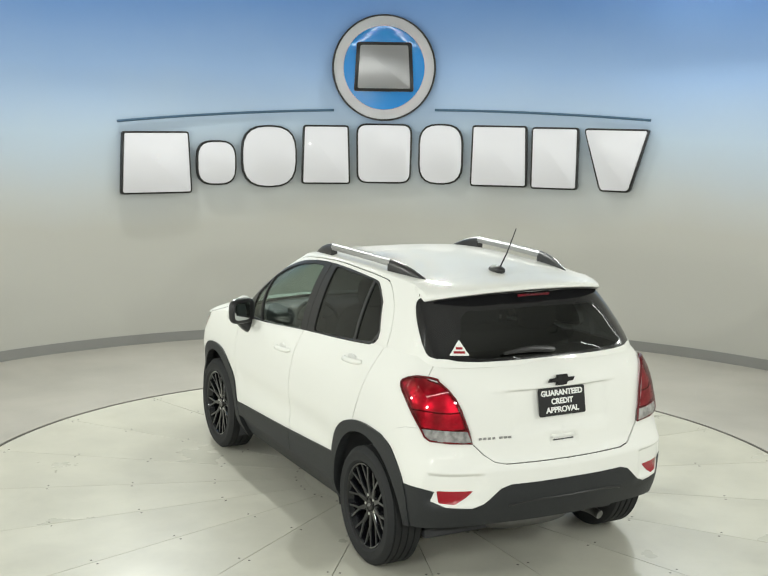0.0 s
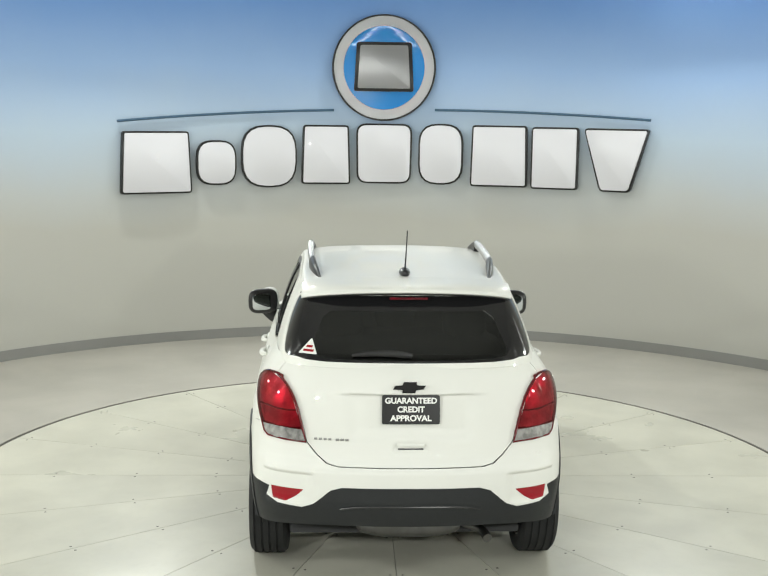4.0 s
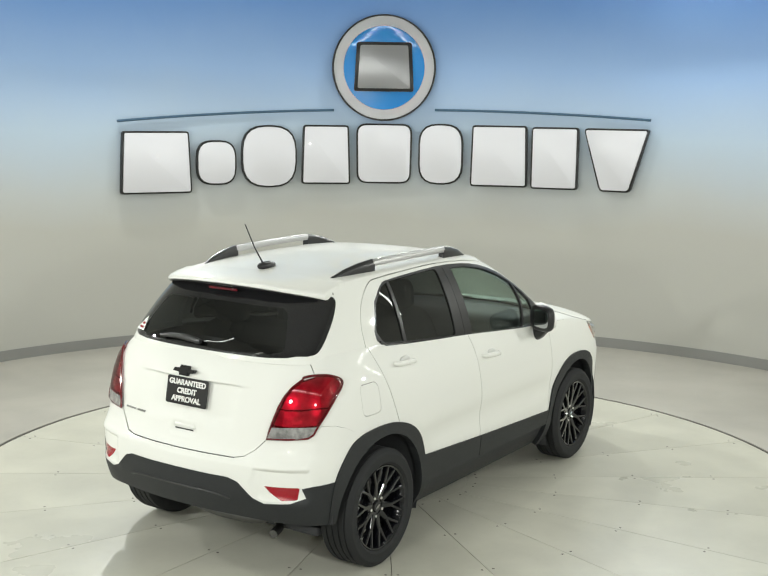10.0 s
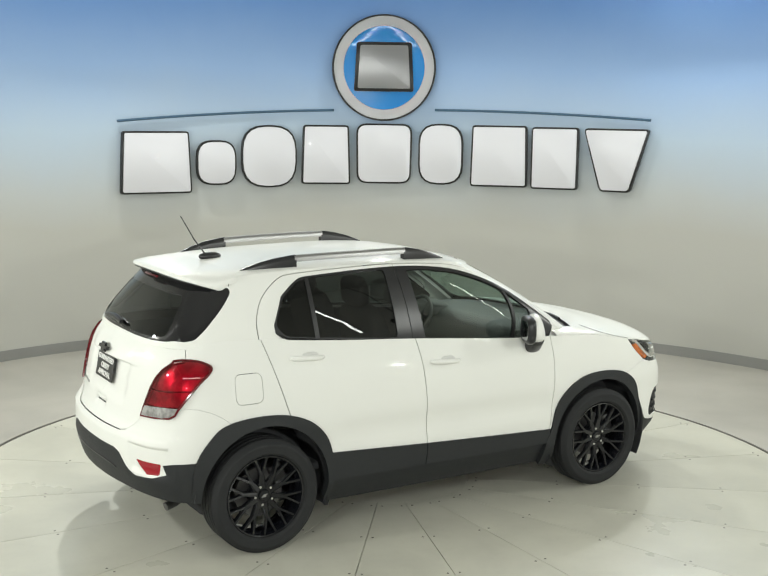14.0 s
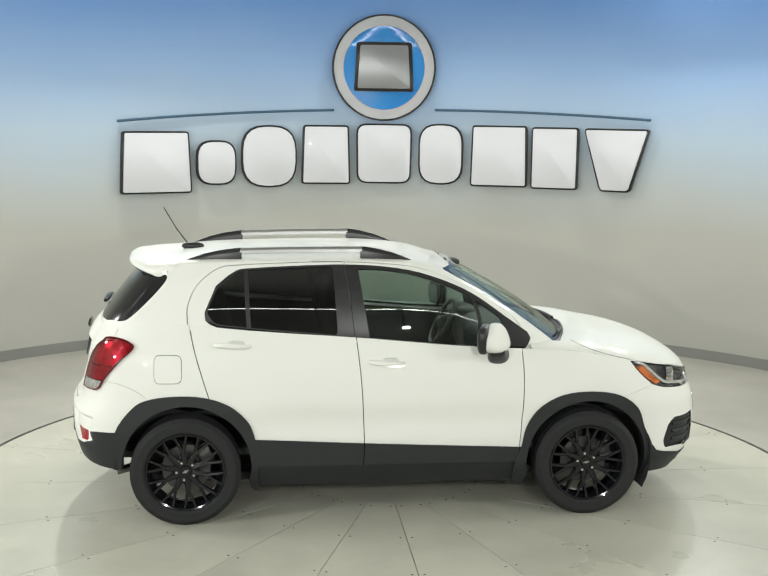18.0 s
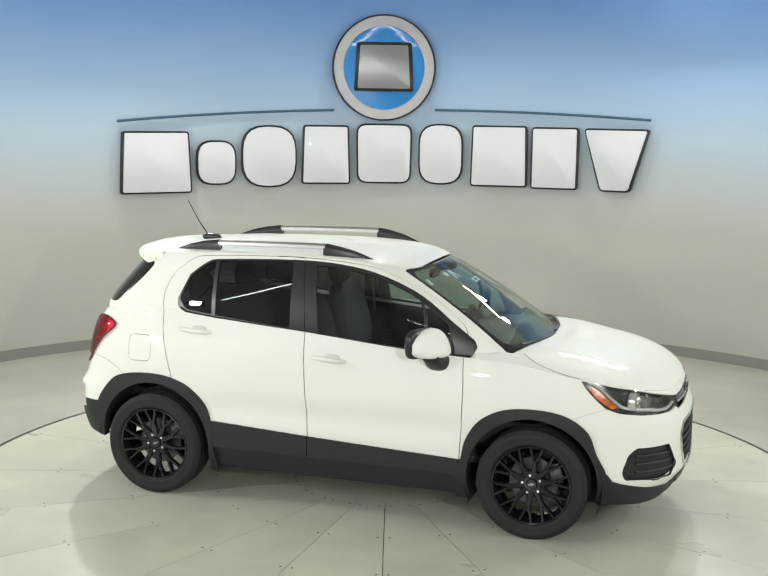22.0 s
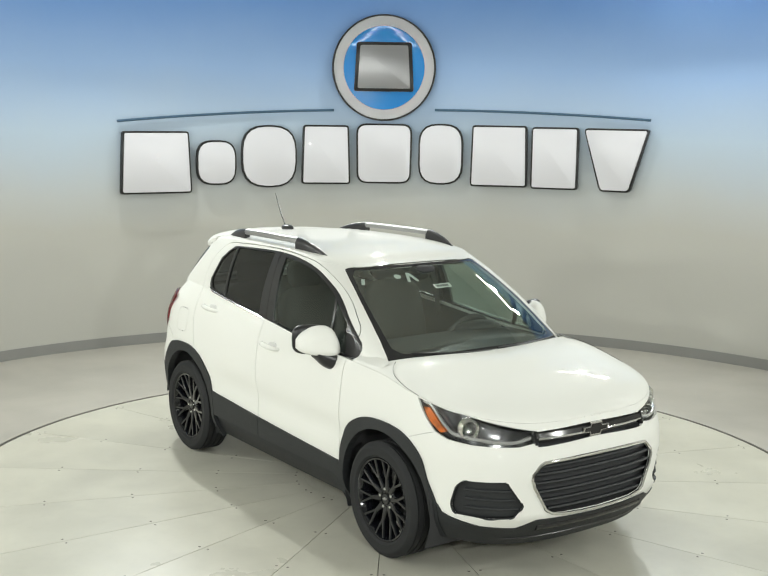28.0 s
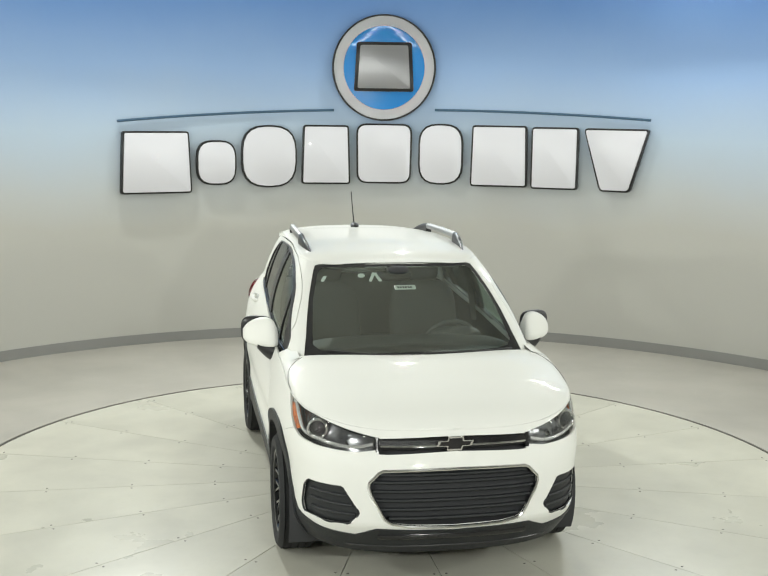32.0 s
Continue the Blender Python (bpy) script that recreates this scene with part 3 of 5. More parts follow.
def partition(loft, outline, regions, grid=0.045, zscale=1.0, lines=()):
    """Cuts a chart into panels. regions: (key, outline) by rank. Gives key -> (positions, normals, triangles)."""
    polys = [dense(outline)] + [dense(list(p)) for _, p in regions]
    pts, edges = [], []
    for p in polys:
        b = len(pts)
        pts += p
        edges += [(b + i, b + (i + 1) % len(p)) for i in range(len(p))]
    for ln in lines:
        b = len(pts)
        pts += ln
        edges += [(b + i, b + i + 1) for i in range(len(ln) - 1)]
    o = np.array(outline)
    gx, gz = np.arange(o[:, 0].min(), o[:, 0].max(), grid), np.arange(o[:, 1].min(), o[:, 1].max(), grid * zscale)
    G = np.array([(x + (i % 2) * grid / 2, z) for i, z in enumerate(gz) for x in gx])
    G = G[inside(G, outline)]
    B = np.array(pts)
    keep = np.array([np.min(np.abs(B[:, 0] - g[0]) + np.abs(B[:, 1] - g[1])) > 0.012 for g in G])
    pts += [tuple(g) for g in G[keep]]
    vs, _, fs, _, _, _ = delaunay_2d_cdt([Vector(p) for p in pts], edges, [], 0, 1e-5)
    V = np.array([(v.x, v.y) for v in vs])
    T = np.array([f for f in fs if len(f) == 3])
    C = V[T].mean(1)
    key = np.full(len(T), -1)
    key[inside(C, outline)] = len(regions)
    ok = key >= 0
    for k in range(len(regions) - 1, -1, -1):
        key[ok & inside(C, regions[k][1])] = k
    A = V[T]
    area2 = (A[:, 1, 0] - A[:, 0, 0]) * (A[:, 2, 1] - A[:, 0, 1]) - (A[:, 2, 0] - A[:, 0, 0]) * (A[:, 1, 1] - A[:, 0, 1])
    T = np.where((area2 > 0)[:, None], T[:, ::-1], T)
    pos, nor = loft.at(V[:, 0], V[:, 1]), loft.normal(V[:, 0], V[:, 1])
    mid = (V[:, 0] < 1e-4) | (V[:, 0] > loft.Q - 1e-4)
    pos[mid, 1] = 0
    nor[mid, 1] = 0
    names = [k for k, _ in regions] + ["rest"]
    out = {}
    for i, k in enumerate(names):
        f = [tuple(int(j) for j in t) for t in T[key == i]]
        if f:
            out.setdefault(k, (pos, nor, []))[2].extend(f)
    return out


WB, TYRE_R = 1.2775, 0.340
car = thing("car", "white compact sport utility vehicle with black wheels", "car")

# lower shell
PLAN = [(-2.085, 0), (-2.075, 0.2), (-2.042, 0.42), (-1.995, 0.61), (-1.918, 0.745), (-1.795, 0.822), (-1.6, 0.855), (-1.3, 0.872), (-0.8, 0.884), (0, 0.886), (0.8, 0.880),
        (1.25, 0.868), (1.55, 0.845), (1.77, 0.80), (1.92, 0.72), (2.02, 0.60), (2.08, 0.45), (2.115, 0.25), (2.125, 0)]
nose_low = ramp([0.15, 0.25, 0.36, 0.42, 0.6, 0.72, 0.80, 0.87, 0.95, 1.3], [-0.13, -0.06, 0.012, 0.040, 0.042, 0.026, -0.006, -0.026, -0.072, -0.18])
tail_low = ramp([0.15, 0.30, 0.42, 0.56, 0.69, 0.725, 0.775, 0.9, 1.0, 1.1, 1.18, 1.3], [0.24, 0.13, 0.068, 0.040, 0.044, 0.066, 0.096, 0.124, 0.142, 0.165, 0.200, 0.310])
wide_mid = ramp([0.15, 0.25, 0.36, 0.5, 0.62, 0.75, 0.88, 1.0, 1.08, 1.14, 1.2, 1.3], [0.84, 0.915, 0.968, 0.978, 0.985, 1.0, 0.99, 0.968, 0.938, 0.906, 0.868, 0.81])
wide_rear = ramp([0.15, 0.25, 0.36, 0.5, 0.62, 0.75, 0.88, 1.0, 1.08, 1.14, 1.2, 1.3], [0.88, 0.94, 0.97, 0.99, 1.0, 1.0, 0.995, 0.978, 0.953, 0.922, 0.876, 0.80])


def low_wide(x, z):
    k = step(x, -1.0, -1.5)
    return wide_mid(z) * (1 - k) + wide_rear(z) * k


def low_sculpt(x, y, z):
    # swell over both wheels, a soft hollow along the doors, the raised band and the ledges of the tail
    for cx in (-WB, WB):
        r = np.hypot((x - cx) / 0.62, (z - 0.42) / 0.55)
        y = y + 0.010 * np.clip(1 - r, 0, 1) ** 1.0 * step(y, 0.5, 0.8)
    door = step(x, -1.0, -0.6) * step(x, 1.0, 0.7) * step(y, 0.7, 0.8)
    y = y - 0.012 * door * np.exp(-((z - 0.66) / 0.09) ** 2) + 0.004 * door * np.exp(-((z - 0.54) / 0.05) ** 2)
    back = step(x, -1.6, -1.85)
    x = x - 0.019 * back * step(z, 1.080, 1.099) * step(z, 1.25, 1.10) * step(y, 0.455, 0.25)
    x = x + 0.020 * back * step(z, 0.50, 0.54) * step(z, 0.690, 0.672) * step(y, 0.50, 0.545) * step(y, 0.80, 0.755)
    x = x + 0.016 * back * step(z, 0.86, 0.90) * step(z, 1.098, 1.09) * step(y, 0.36, 0.28)
    x = x + 0.020 * back * np.exp(-((z - 0.815) / 0.022) ** 2) * step(y, 0.10, 0.075)
    return x, y


LOW = Loft(PLAN, nose_low, tail_low, low_wide, (1.05, 2.1), (-1.25, -2.05), low_sculpt)
belt = ramp([-2.2, -1.75, -1.5, -1.1, -0.9, -0.2, 0.5, 0.94, 1.2, 1.5, 1.75, 1.95, 2.05, 2.13], [1.250, 1.252, 1.252, 1.24, 1.215, 1.165, 1.108, 1.085, 1.068, 1.015, 0.972, 0.93, 0.905, 0.892])


def belt_q(loft, q, top):
    z = 1.0
    for _ in range(12):
        z = float(top(loft.at(q, z)[..., 0]))
    return z


S, F, R = LOW.S, LOW.F, LOW.R
top_line = [(q, belt_q(LOW, q, belt)) for q in np.linspace(0, LOW.Q, 120)]
sill_z = ramp([-2.2, -2.0, -1.8, -1.62, -1.5, 1.5, 1.60, 1.75, 1.9, 2.2], [0.42, 0.405, 0.37, 0.345, 0.20, 0.20, 0.23, 0.235, 0.225, 0.215])
low_outline = [(q, belt_q(LOW, q, sill_z)) for q in np.linspace(0, LOW.Q, 160)] + top_line[::-1]


def sp(kind, pts, n=4):
    return [kind(*p) for p in spline(pts, n)]


def circle(cx, cz, r, a0, a1, n=28):
    return [S(cx + r * math.cos(radians(a0 + (a1 - a0) * i / n)), cz + r * math.sin(radians(a0 + (a1 - a0) * i / n))) for i in range(n + 1)]


hole_f = [S(WB + 0.40, 0.1), S(WB + 0.40, 0.20)] + circle(WB - 0.005, 0.358, 0.398, -15, 195) + [S(WB - 0.42, 0.20), S(WB - 0.42, 0.1)]
hole_r = [S(-WB + 0.42, 0.1), S(-WB + 0.42, 0.20)] + circle(-WB + 0.01, 0.368, 0.398, -15, 195) + [S(-WB - 0.38, 0.20), S(-WB - 0.38, 0.1)]
arch_f = sp(S, [(0.80, 0.12), (0.80, 0.36), (0.838, 0.456), (0.868, 0.590), (0.952, 0.718), (1.100, 0.797), (1.294, 0.815), (1.478, 0.785), (1.605, 0.695), (1.659, 0.562), (1.722, 0.43), (1.725, 0.27), (1.70, 0.12)])
arch_r = sp(S, [(-0.83, 0.12), (-0.838, 0.45), (-0.848, 0.55), (-0.895, 0.665), (-1.005, 0.765), (-1.160, 0.818), (-1.339, 0.827), (-1.507, 0.803), (-1.60, 0.745), (-1.70, 0.60), (-1.715, 0.40), (-1.68, 0.12)])
sill_a = [S(-0.87, 0.368), S(-0.172, 0.368), S(-0.167, 0.507), S(-0.5, 0.526), S(-0.87, 0.546)]
sill_b = [S(-0.172, 0.368), S(0.83, 0.362), S(0.86, 0.458), S(0.3, 0.484), S(-0.167, 0.507)]
sill_c = [S(-0.87, 0.12), S(0.83, 0.12), S(0.83, 0.362), S(-0.87, 0.368)]
lamp_t = [R(0.548, 0.835), R(0.560, 0.885), R(0.576, 0.945), R(0.592, 1.005), R(0.612, 1.058), R(0.640, 1.105), R(0.672, 1.140)] + sp(S, [(-1.752, 1.153), (-1.715, 1.160), (-1.66, 1.158), (-1.612, 1.144), (-1.582, 1.122), (-1.602, 1.092), (-1.650, 1.052), (-1.705, 0.992), (-1.762, 0.915), (-1.788, 0.868)], 3) + [R(0.745, 0.850), R(0.66, 0.841)]
lamp_t_clear = [R(0.548, 0.835), R(0.563, 0.897), R(0.63, 0.900), R(0.70, 0.905), S(-1.768, 0.908), S(-1.788, 0.868), R(0.745, 0.850), R(0.66, 0.841)]
refl = fillet([R(0.560, 0.591), R(0.737, 0.591), R(0.727, 0.522), R(0.655, 0.517), R(0.600, 0.552)], 0.010)
rear_black = [R(0, 0.622), R(0.36, 0.618), R(0.42, 0.600), R(0.51, 0.520), R(0.57, 0.498), R(0.70, 0.505), R(0.76, 0.53), S(-1.86, 0.585), S(-1.82, 0.598), S(-1.70, 0.60), S(-1.69, 0.52), S(-1.69, 0.44), S(-1.69, 0.38), S(-1.69, 0.34), S(-1.66, 0.24), S(-1.66, 0.12), R(0.3, 0.1), R(0, 0.1)]
hatch = [R(0, 0.722), R(0.38, 0.722), R(0.44, 0.735), R(0.49, 0.772), R(0.548, 0.835), R(0.576, 0.945), R(0.612, 1.058), R(0.640, 1.105), R(0.672, 1.140), R(0.715, 1.157), R(0.690, 1.190), R(0.665, 1.218), R(0.650, 1.26), R(0.64, 1.30), R(0, 1.32)]
bump_r = [R(0, 0.1), R(0, 0.722), R(0.38, 0.722), R(0.44, 0.735), R(0.49, 0.772), R(0.548, 0.835), R(0.66, 0.838), R(0.745, 0.848), S(-1.79, 0.862), S(-1.75, 0.908), S(-1.68, 0.902), S(-1.609, 0.879), S(-1.545, 0.845), S(-1.488, 0.800), S(-1.48, 0.1)]
head = [F(0.408, 0.868), F(0.52, 0.893), F(0.63, 0.922), S(1.86, 0.947), S(1.75, 0.966), S(1.64, 0.988), S(1.548, 1.000), S(1.582, 0.955), S(1.64, 0.895), S(1.70, 0.843), S(1.785, 0.815), F(0.728, 0.802), F(0.62, 0.795), F(0.513, 0.792), F(0.42, 0.805)]
head_amber = [S(1.596, 0.960), S(1.640, 0.962), S(1.700, 0.908), S(1.768, 0.854), S(1.735, 0.842), S(1.650, 0.898)]
up_grille = [F(0, 0.872), F(0.40, 0.863), F(0.405, 0.785), F(0.36, 0.783), F(0, 0.795)]
grille = [F(0, 0.705), F(0.385, 0.698), F(0.405, 0.69), F(0.456, 0.64), F(0.458, 0.615), F(0.455, 0.575), F(0.375, 0.445), F(0.34, 0.422), F(0.25, 0.405), F(0, 0.395)]
fog = fillet([F(0.502, 0.470), F(0.592, 0.612), S(1.888, 0.606), S(1.846, 0.565), S(1.812, 0.455), S(1.828, 0.408), F(0.66, 0.397), F(0.558, 0.404)], 0.020)
front_black = [F(0, 0.372), F(0.30, 0.382), F(0.42, 0.386), F(0.475, 0.36), F(0.52, 0.340), F(0.68, 0.352), S(1.80, 0.385), S(1.755, 0.40), S(1.73, 0.435), S(1.68, 0.47), S(1.68, 0.12), F(0.3, 0.1), F(0, 0.1)]
bump_f = [F(0, 0.1), F(0, 0.80), F(0.405, 0.80), F(0.405, 0.78), F(0.44, 0.757), F(0.56, 0.763), F(0.70, 0.785), S(1.80, 0.80), S(1.70, 0.840), S(1.615, 0.812), S(1.51, 0.772), S(1.51, 0.1)]
l_fd = sp(S, [(0.838, 1.15), (0.836, 1.06), (0.845, 0.897), (0.84, 0.676), (0.826, 0.43)], 6)
l_bd = sp(S, [(-0.222, 1.23), (-0.215, 1.16), (-0.185, 0.856), (-0.167, 0.501), (-0.175, 0.36)], 6)
l_rd = sp(S, [(-1.262, 1.30), (-1.248, 1.24), (-1.215, 1.10), (-1.175, 0.962), (-1.115, 0.77)], 6)
fuel = fillet([S(-1.458, 0.905), S(-1.292, 0.905), S(-1.292, 1.076), S(-1.458, 1.076)], 0.045, 6)
fd_poly = l_fd + [S(0.826, 0.36), S(-0.172, 0.36)] + l_bd[::-1]
rd_poly = l_bd + [S(-0.87, 0.36), S(-0.87, 0.54), S(-1.0, 0.70)] + l_rd[::-1]
ff_poly = l_fd + [S(0.826, 0.2), S(1.51, 0.2), S(1.51, 0.772), S(1.615, 0.812), S(1.70, 0.840), S(1.66, 0.88), S(1.57, 0.96), S(1.54, 0.992), S(1.64, 0.985), S(1.86, 0.945), F(0.63, 0.915), F(0.405, 0.865), F(0.405, 0.96), S(1.8, 1.1), S(1.3, 1.2)]

regions = [("hole", hole_f), ("hole", hole_r), ("hole", up_grille), ("hole", grille), ("fog_insert", fog), ("arch_trim_front", arch_f), ("arch_trim_rear", arch_r)]
for ln in (l_fd, l_bd, l_rd):
    regions.append(("gap", seam(ln)))
regions.append(("fuel_gap", seam(fuel + fuel[:1], 0.0035)))
regions += [("gap", seam(hatch[:13], 0.006)), ("gap", seam(bump_r[9:14], 0.0014)), ("gap", seam(bump_f[8:11], 0.0016)), ("reflector", refl), ("tail_clear", lamp_t_clear), ("tail_lamp", lamp_t), ("amber", head_amber), ("headlamp", head),
            ("rear_lower_bumper", rear_black), ("front_lower_bumper", front_black), ("gap", seam([S(-0.87, 0.368), S(-0.3, 0.368), S(0.3, 0.364), S(0.83, 0.362)], 0.005)),
            ("rear_door_cladding", sill_a), ("front_door_cladding", sill_b), ("side_sill", sill_c), ("hatch", hatch), ("rear_bumper", bump_r), ("front_bumper", bump_f),
            ("front_door", fd_poly), ("rear_door", rd_poly), ("fuel_door", fuel), ("bonnet_lip", [F(0, 0.84), F(0.405, 0.84), F(0.405, 0.96), F(0, 0.96)]), ("front_fender", ff_poly), ("front_fender", [S(0.9, 0.1), S(0.9, 1.3), F(0, 1.3), F(0, 0.1)])]
# extra lines where the tail has tight folds
FOLDS = [[R(y, z) for y in np.linspace(0.004, 0.50, 17)] for z in (1.070, 1.080, 1.086, 1.092, 1.099, 1.106, 1.125, 1.15, 1.185)]
FOLDS += [[R(y, z) for z in np.linspace(1.07, 1.18, 5)] for y in (0.405, 0.42, 0.435, 0.45, 0.47)]
FOLDS += [[R(y, z) for y in np.linspace(0.004, 0.13, 6)] for z in (0.77, 0.785, 0.80, 0.83, 0.845, 0.86)]
FOLDS += [[R(y, z) for y in np.linspace(0.50, 0.77, 10)] for z in (0.655, 0.668, 0.676, 0.684, 0.695)]
FOLDS += [[R(y, z) for y in np.linspace(0.004, 0.76, 30)] for z in (0.685, 0.70, 0.715, 0.735, 0.755, 0.77)]
FOLDS += [[S(x, z) for x in np.linspace(-0.9, 0.8, 40)] for z in (0.60, 0.72)]
P = partition(LOW, low_outline, regions, lines=FOLDS)


def panels(P, key, material, label="", off=0.0, rim=0.014, both=False, name=None, parent=None):
    """Builds one centred panel, or its left and right copies."""
    if key not in P:
        return []
    made = []
    for side in ((2,) if both else (0, 1)):
        me = panel_mesh(name or key, P[key][0], P[key][1], P[key][2], off, rim, side)
        made.append(part(name or key, me, material, parent or car, label))
    return made


P["headlamp"] = (P["headlamp"][0], P["headlamp"][1], P["headlamp"][2] + P["amber"][2])
panels(P, "front_door", PAINT, "white front door panel")
panels(P, "rear_door", PAINT, "white rear door panel")
panels(P, "front_fender", PAINT, "white front fender")
for side in (0, 1):
    # the filler door sits in the right-hand panel alone
    fs = P["rest"][2] + (P["fuel_door"][2] + P["fuel_gap"][2] if side == 0 else [])
    part("quarter_panel", panel_mesh("quarter_panel", P["rest"][0], P["rest"][1], fs, 0.0, 0.014, side), PAINT, car, "white rear quarter panel")
panels(P, "bonnet_lip", PAINT, "white lip above the upper grille", both=True)
part("fuel_door", panel_mesh("fuel_door", *P["fuel_door"], 0.0, 0.014, 1), PAINT, car, "rounded white fuel filler door")
panels(P, "hatch", PAINT, "white tailgate panel", both=True, name="tailgate")
panels(P, "rear_bumper", PAINT, "white rear bumper", both=True, off=0.004)
panels(P, "front_bumper", PAINT, "white front bumper", both=True, rim=0.012)
panels(P, "rear_lower_bumper", CLAD, "black textured lower rear bumper", both=True, off=0.006, rim=0.02)
panels(P, "front_lower_bumper", CLAD, "black textured lower front bumper", both=True, off=0.006, rim=0.02)
panels(P, "arch_trim_front", CLAD, "black front wheel arch trim", off=0.012, rim=0.05, name="wheel_arch_trim")
panels(P, "arch_trim_rear", CLAD, "black rear wheel arch trim", off=0.012, rim=0.05, name="wheel_arch_trim")
panels(P, "rear_door_cladding", CLAD, "black rear door cladding", off=0.010, rim=0.02, name="door_cladding")
panels(P, "front_door_cladding", CLAD, "black front door cladding", off=0.010, rim=0.02, name="door_cladding")
panels(P, "side_sill", CLAD, "black side sill", off=-0.018, rim=0.02)
panels(P, "reflector", REDREF, "red bumper reflector", off=0.001)
tl = panels(P, "tail_lamp", REDGLASS, "clear red tail lamp lens", off=0.020, rim=0.0)
for o, side in zip(tl, (0, 1)):
    sgn = 1 - 2 * side
    o.visible_shadow = False
    part("lamp_reflector", panel_mesh("lamp_reflector", *P["tail_lamp"], -0.006, 0.0, side), TAILIN, o, "faceted silver reflector behind the red lens")
    edge = [Vector(LOW.at(q, z)) + Vector(LOW.normal(np.array(q), np.array(z))) * 0.014 for q, z in lamp_t]
    part("lens_edge", tube([(p.x, p.y * sgn, p.z) for p in edge], 0.0075, 6, closed=True, up=(-0.7, 0.7 * sgn, 0)), DEEPRED, o, "dark red edge of the tail lamp")
    for z, k in ((0.905, 0.005), (0.995, 0.004)):
        band = [R(0.578 + (z - 0.905) * 0.18, z), R(0.64, z - 0.004), R(0.70, z - 0.002), S(-1.768 + (z - 0.905) * 0.7, z + 0.006)]
        pts = [Vector(LOW.at(q, h)) + Vector(LOW.normal(np.array(q), np.array(h))) * 0.008 for q, h in band]
        part("lens_rib", tube([(p.x, p.y * sgn, p.z) for p in pts], k, 6), DEEPRED, o, "dark red rib across the lamp")
for o, side in zip(tl, (0, 1)):
    part("reverse_lamp", panel_mesh("reverse_lamp", *P["tail_clear"], 0.018, 0.03, side), CLEARL, o, "clear faceted reverse lamp")
panels(P, "fog_insert", CLAD, "black fog recess panel", off=-0.020, rim=0.0)
hl = panels(P, "headlamp", LENS, "clear headlamp cover", off=0.002, rim=0.0)
for o in hl:
    o.visible_shadow = False

# inner dark shell behind the gaps
bm = bmesh.new()
qs, zs = np.linspace(0, LOW.Q, 90), np.linspace(0.0, 1.0, 16)
for sgn in (1, -1):
    grid = []
    for q in qs:
        zt = belt_q(LOW, q, belt) - 0.02
        col = []
        z0 = belt_q(LOW, q, sill_z) + 0.03
        for z in zs:
            zz = z0 + (zt - z0) * z
            p, nn = LOW.at(q, zz), LOW.normal(np.array(q), np.array(zz))
            d = 0.10 if p[0] > 1.45 and p[2] > 0.72 else 0.055 if abs(p[0]) > 1.7 else 0.03
            p = p - nn * d
            col.append((p[0], max(p[1], 0.0) * sgn, p[2]))
        grid.append(col)
    vv = {}
    for i in range(len(qs) - 1):
        for j in range(len(zs) - 1):
            c = [grid[i][j], grid[i + 1][j], grid[i + 1][j + 1], grid[i][j + 1]]
            mx, mz = sum(p[0] for p in c) / 4, sum(p[2] for p in c) / 4
            if min(math.hypot(mx - WB, mz - 0.36), math.hypot(mx + WB, mz - 0.36)) < 0.44:
                continue
            f = []
            for a, b in ((i, j), (i + 1, j), (i + 1, j + 1), (i, j + 1)):
                if (a, b) not in vv:
                    vv[a, b] = bm.verts.new(grid[a][b])
                f.append(vv[a, b])
            bm.faces.new(f)
part("inner_shell", bm, INNER, car)
part("muffler", blob(0.085, 0.30, 0.075, (-1.60, -0.02, 0.275), 0.7, 24, 12), STEEL, car, "grey steel exhaust muffler")
part("tail_pipe", tube(spline([(-1.56, -0.28, 0.27), (-1.60, -0.36, 0.265), (-1.66, -0.43, 0.25), (-1.74, -0.45, 0.232)], 4), 0.026, 12), STEEL, car, "grey steel tail pipe")
part("underbody", box(3.2, 1.30, 0.06, (0, 0, 0.24), 0.02), INNER, car)
for cx, a0, a1 in ((-WB, -20, 180), (WB, -28, 205)):
    for sgn in (1, -1):
        bm = bmesh.new()
        ring = []
        for yy in (0.50, 0.835):
            ring.append([bm.verts.new((cx + 0.43 * math.cos(radians(a)), yy * sgn, 0.36 + 0.43 * math.sin(radians(a)))) for a in np.linspace(a0, a1, 24)])
        for i in range(len(ring[0]) - 1):
            bm.faces.new((ring[0][i], ring[0][i + 1], ring[1][i + 1], ring[1][i]))
        bm.faces.new(ring[0])
        part("wheel_well", bm, INNER, car)


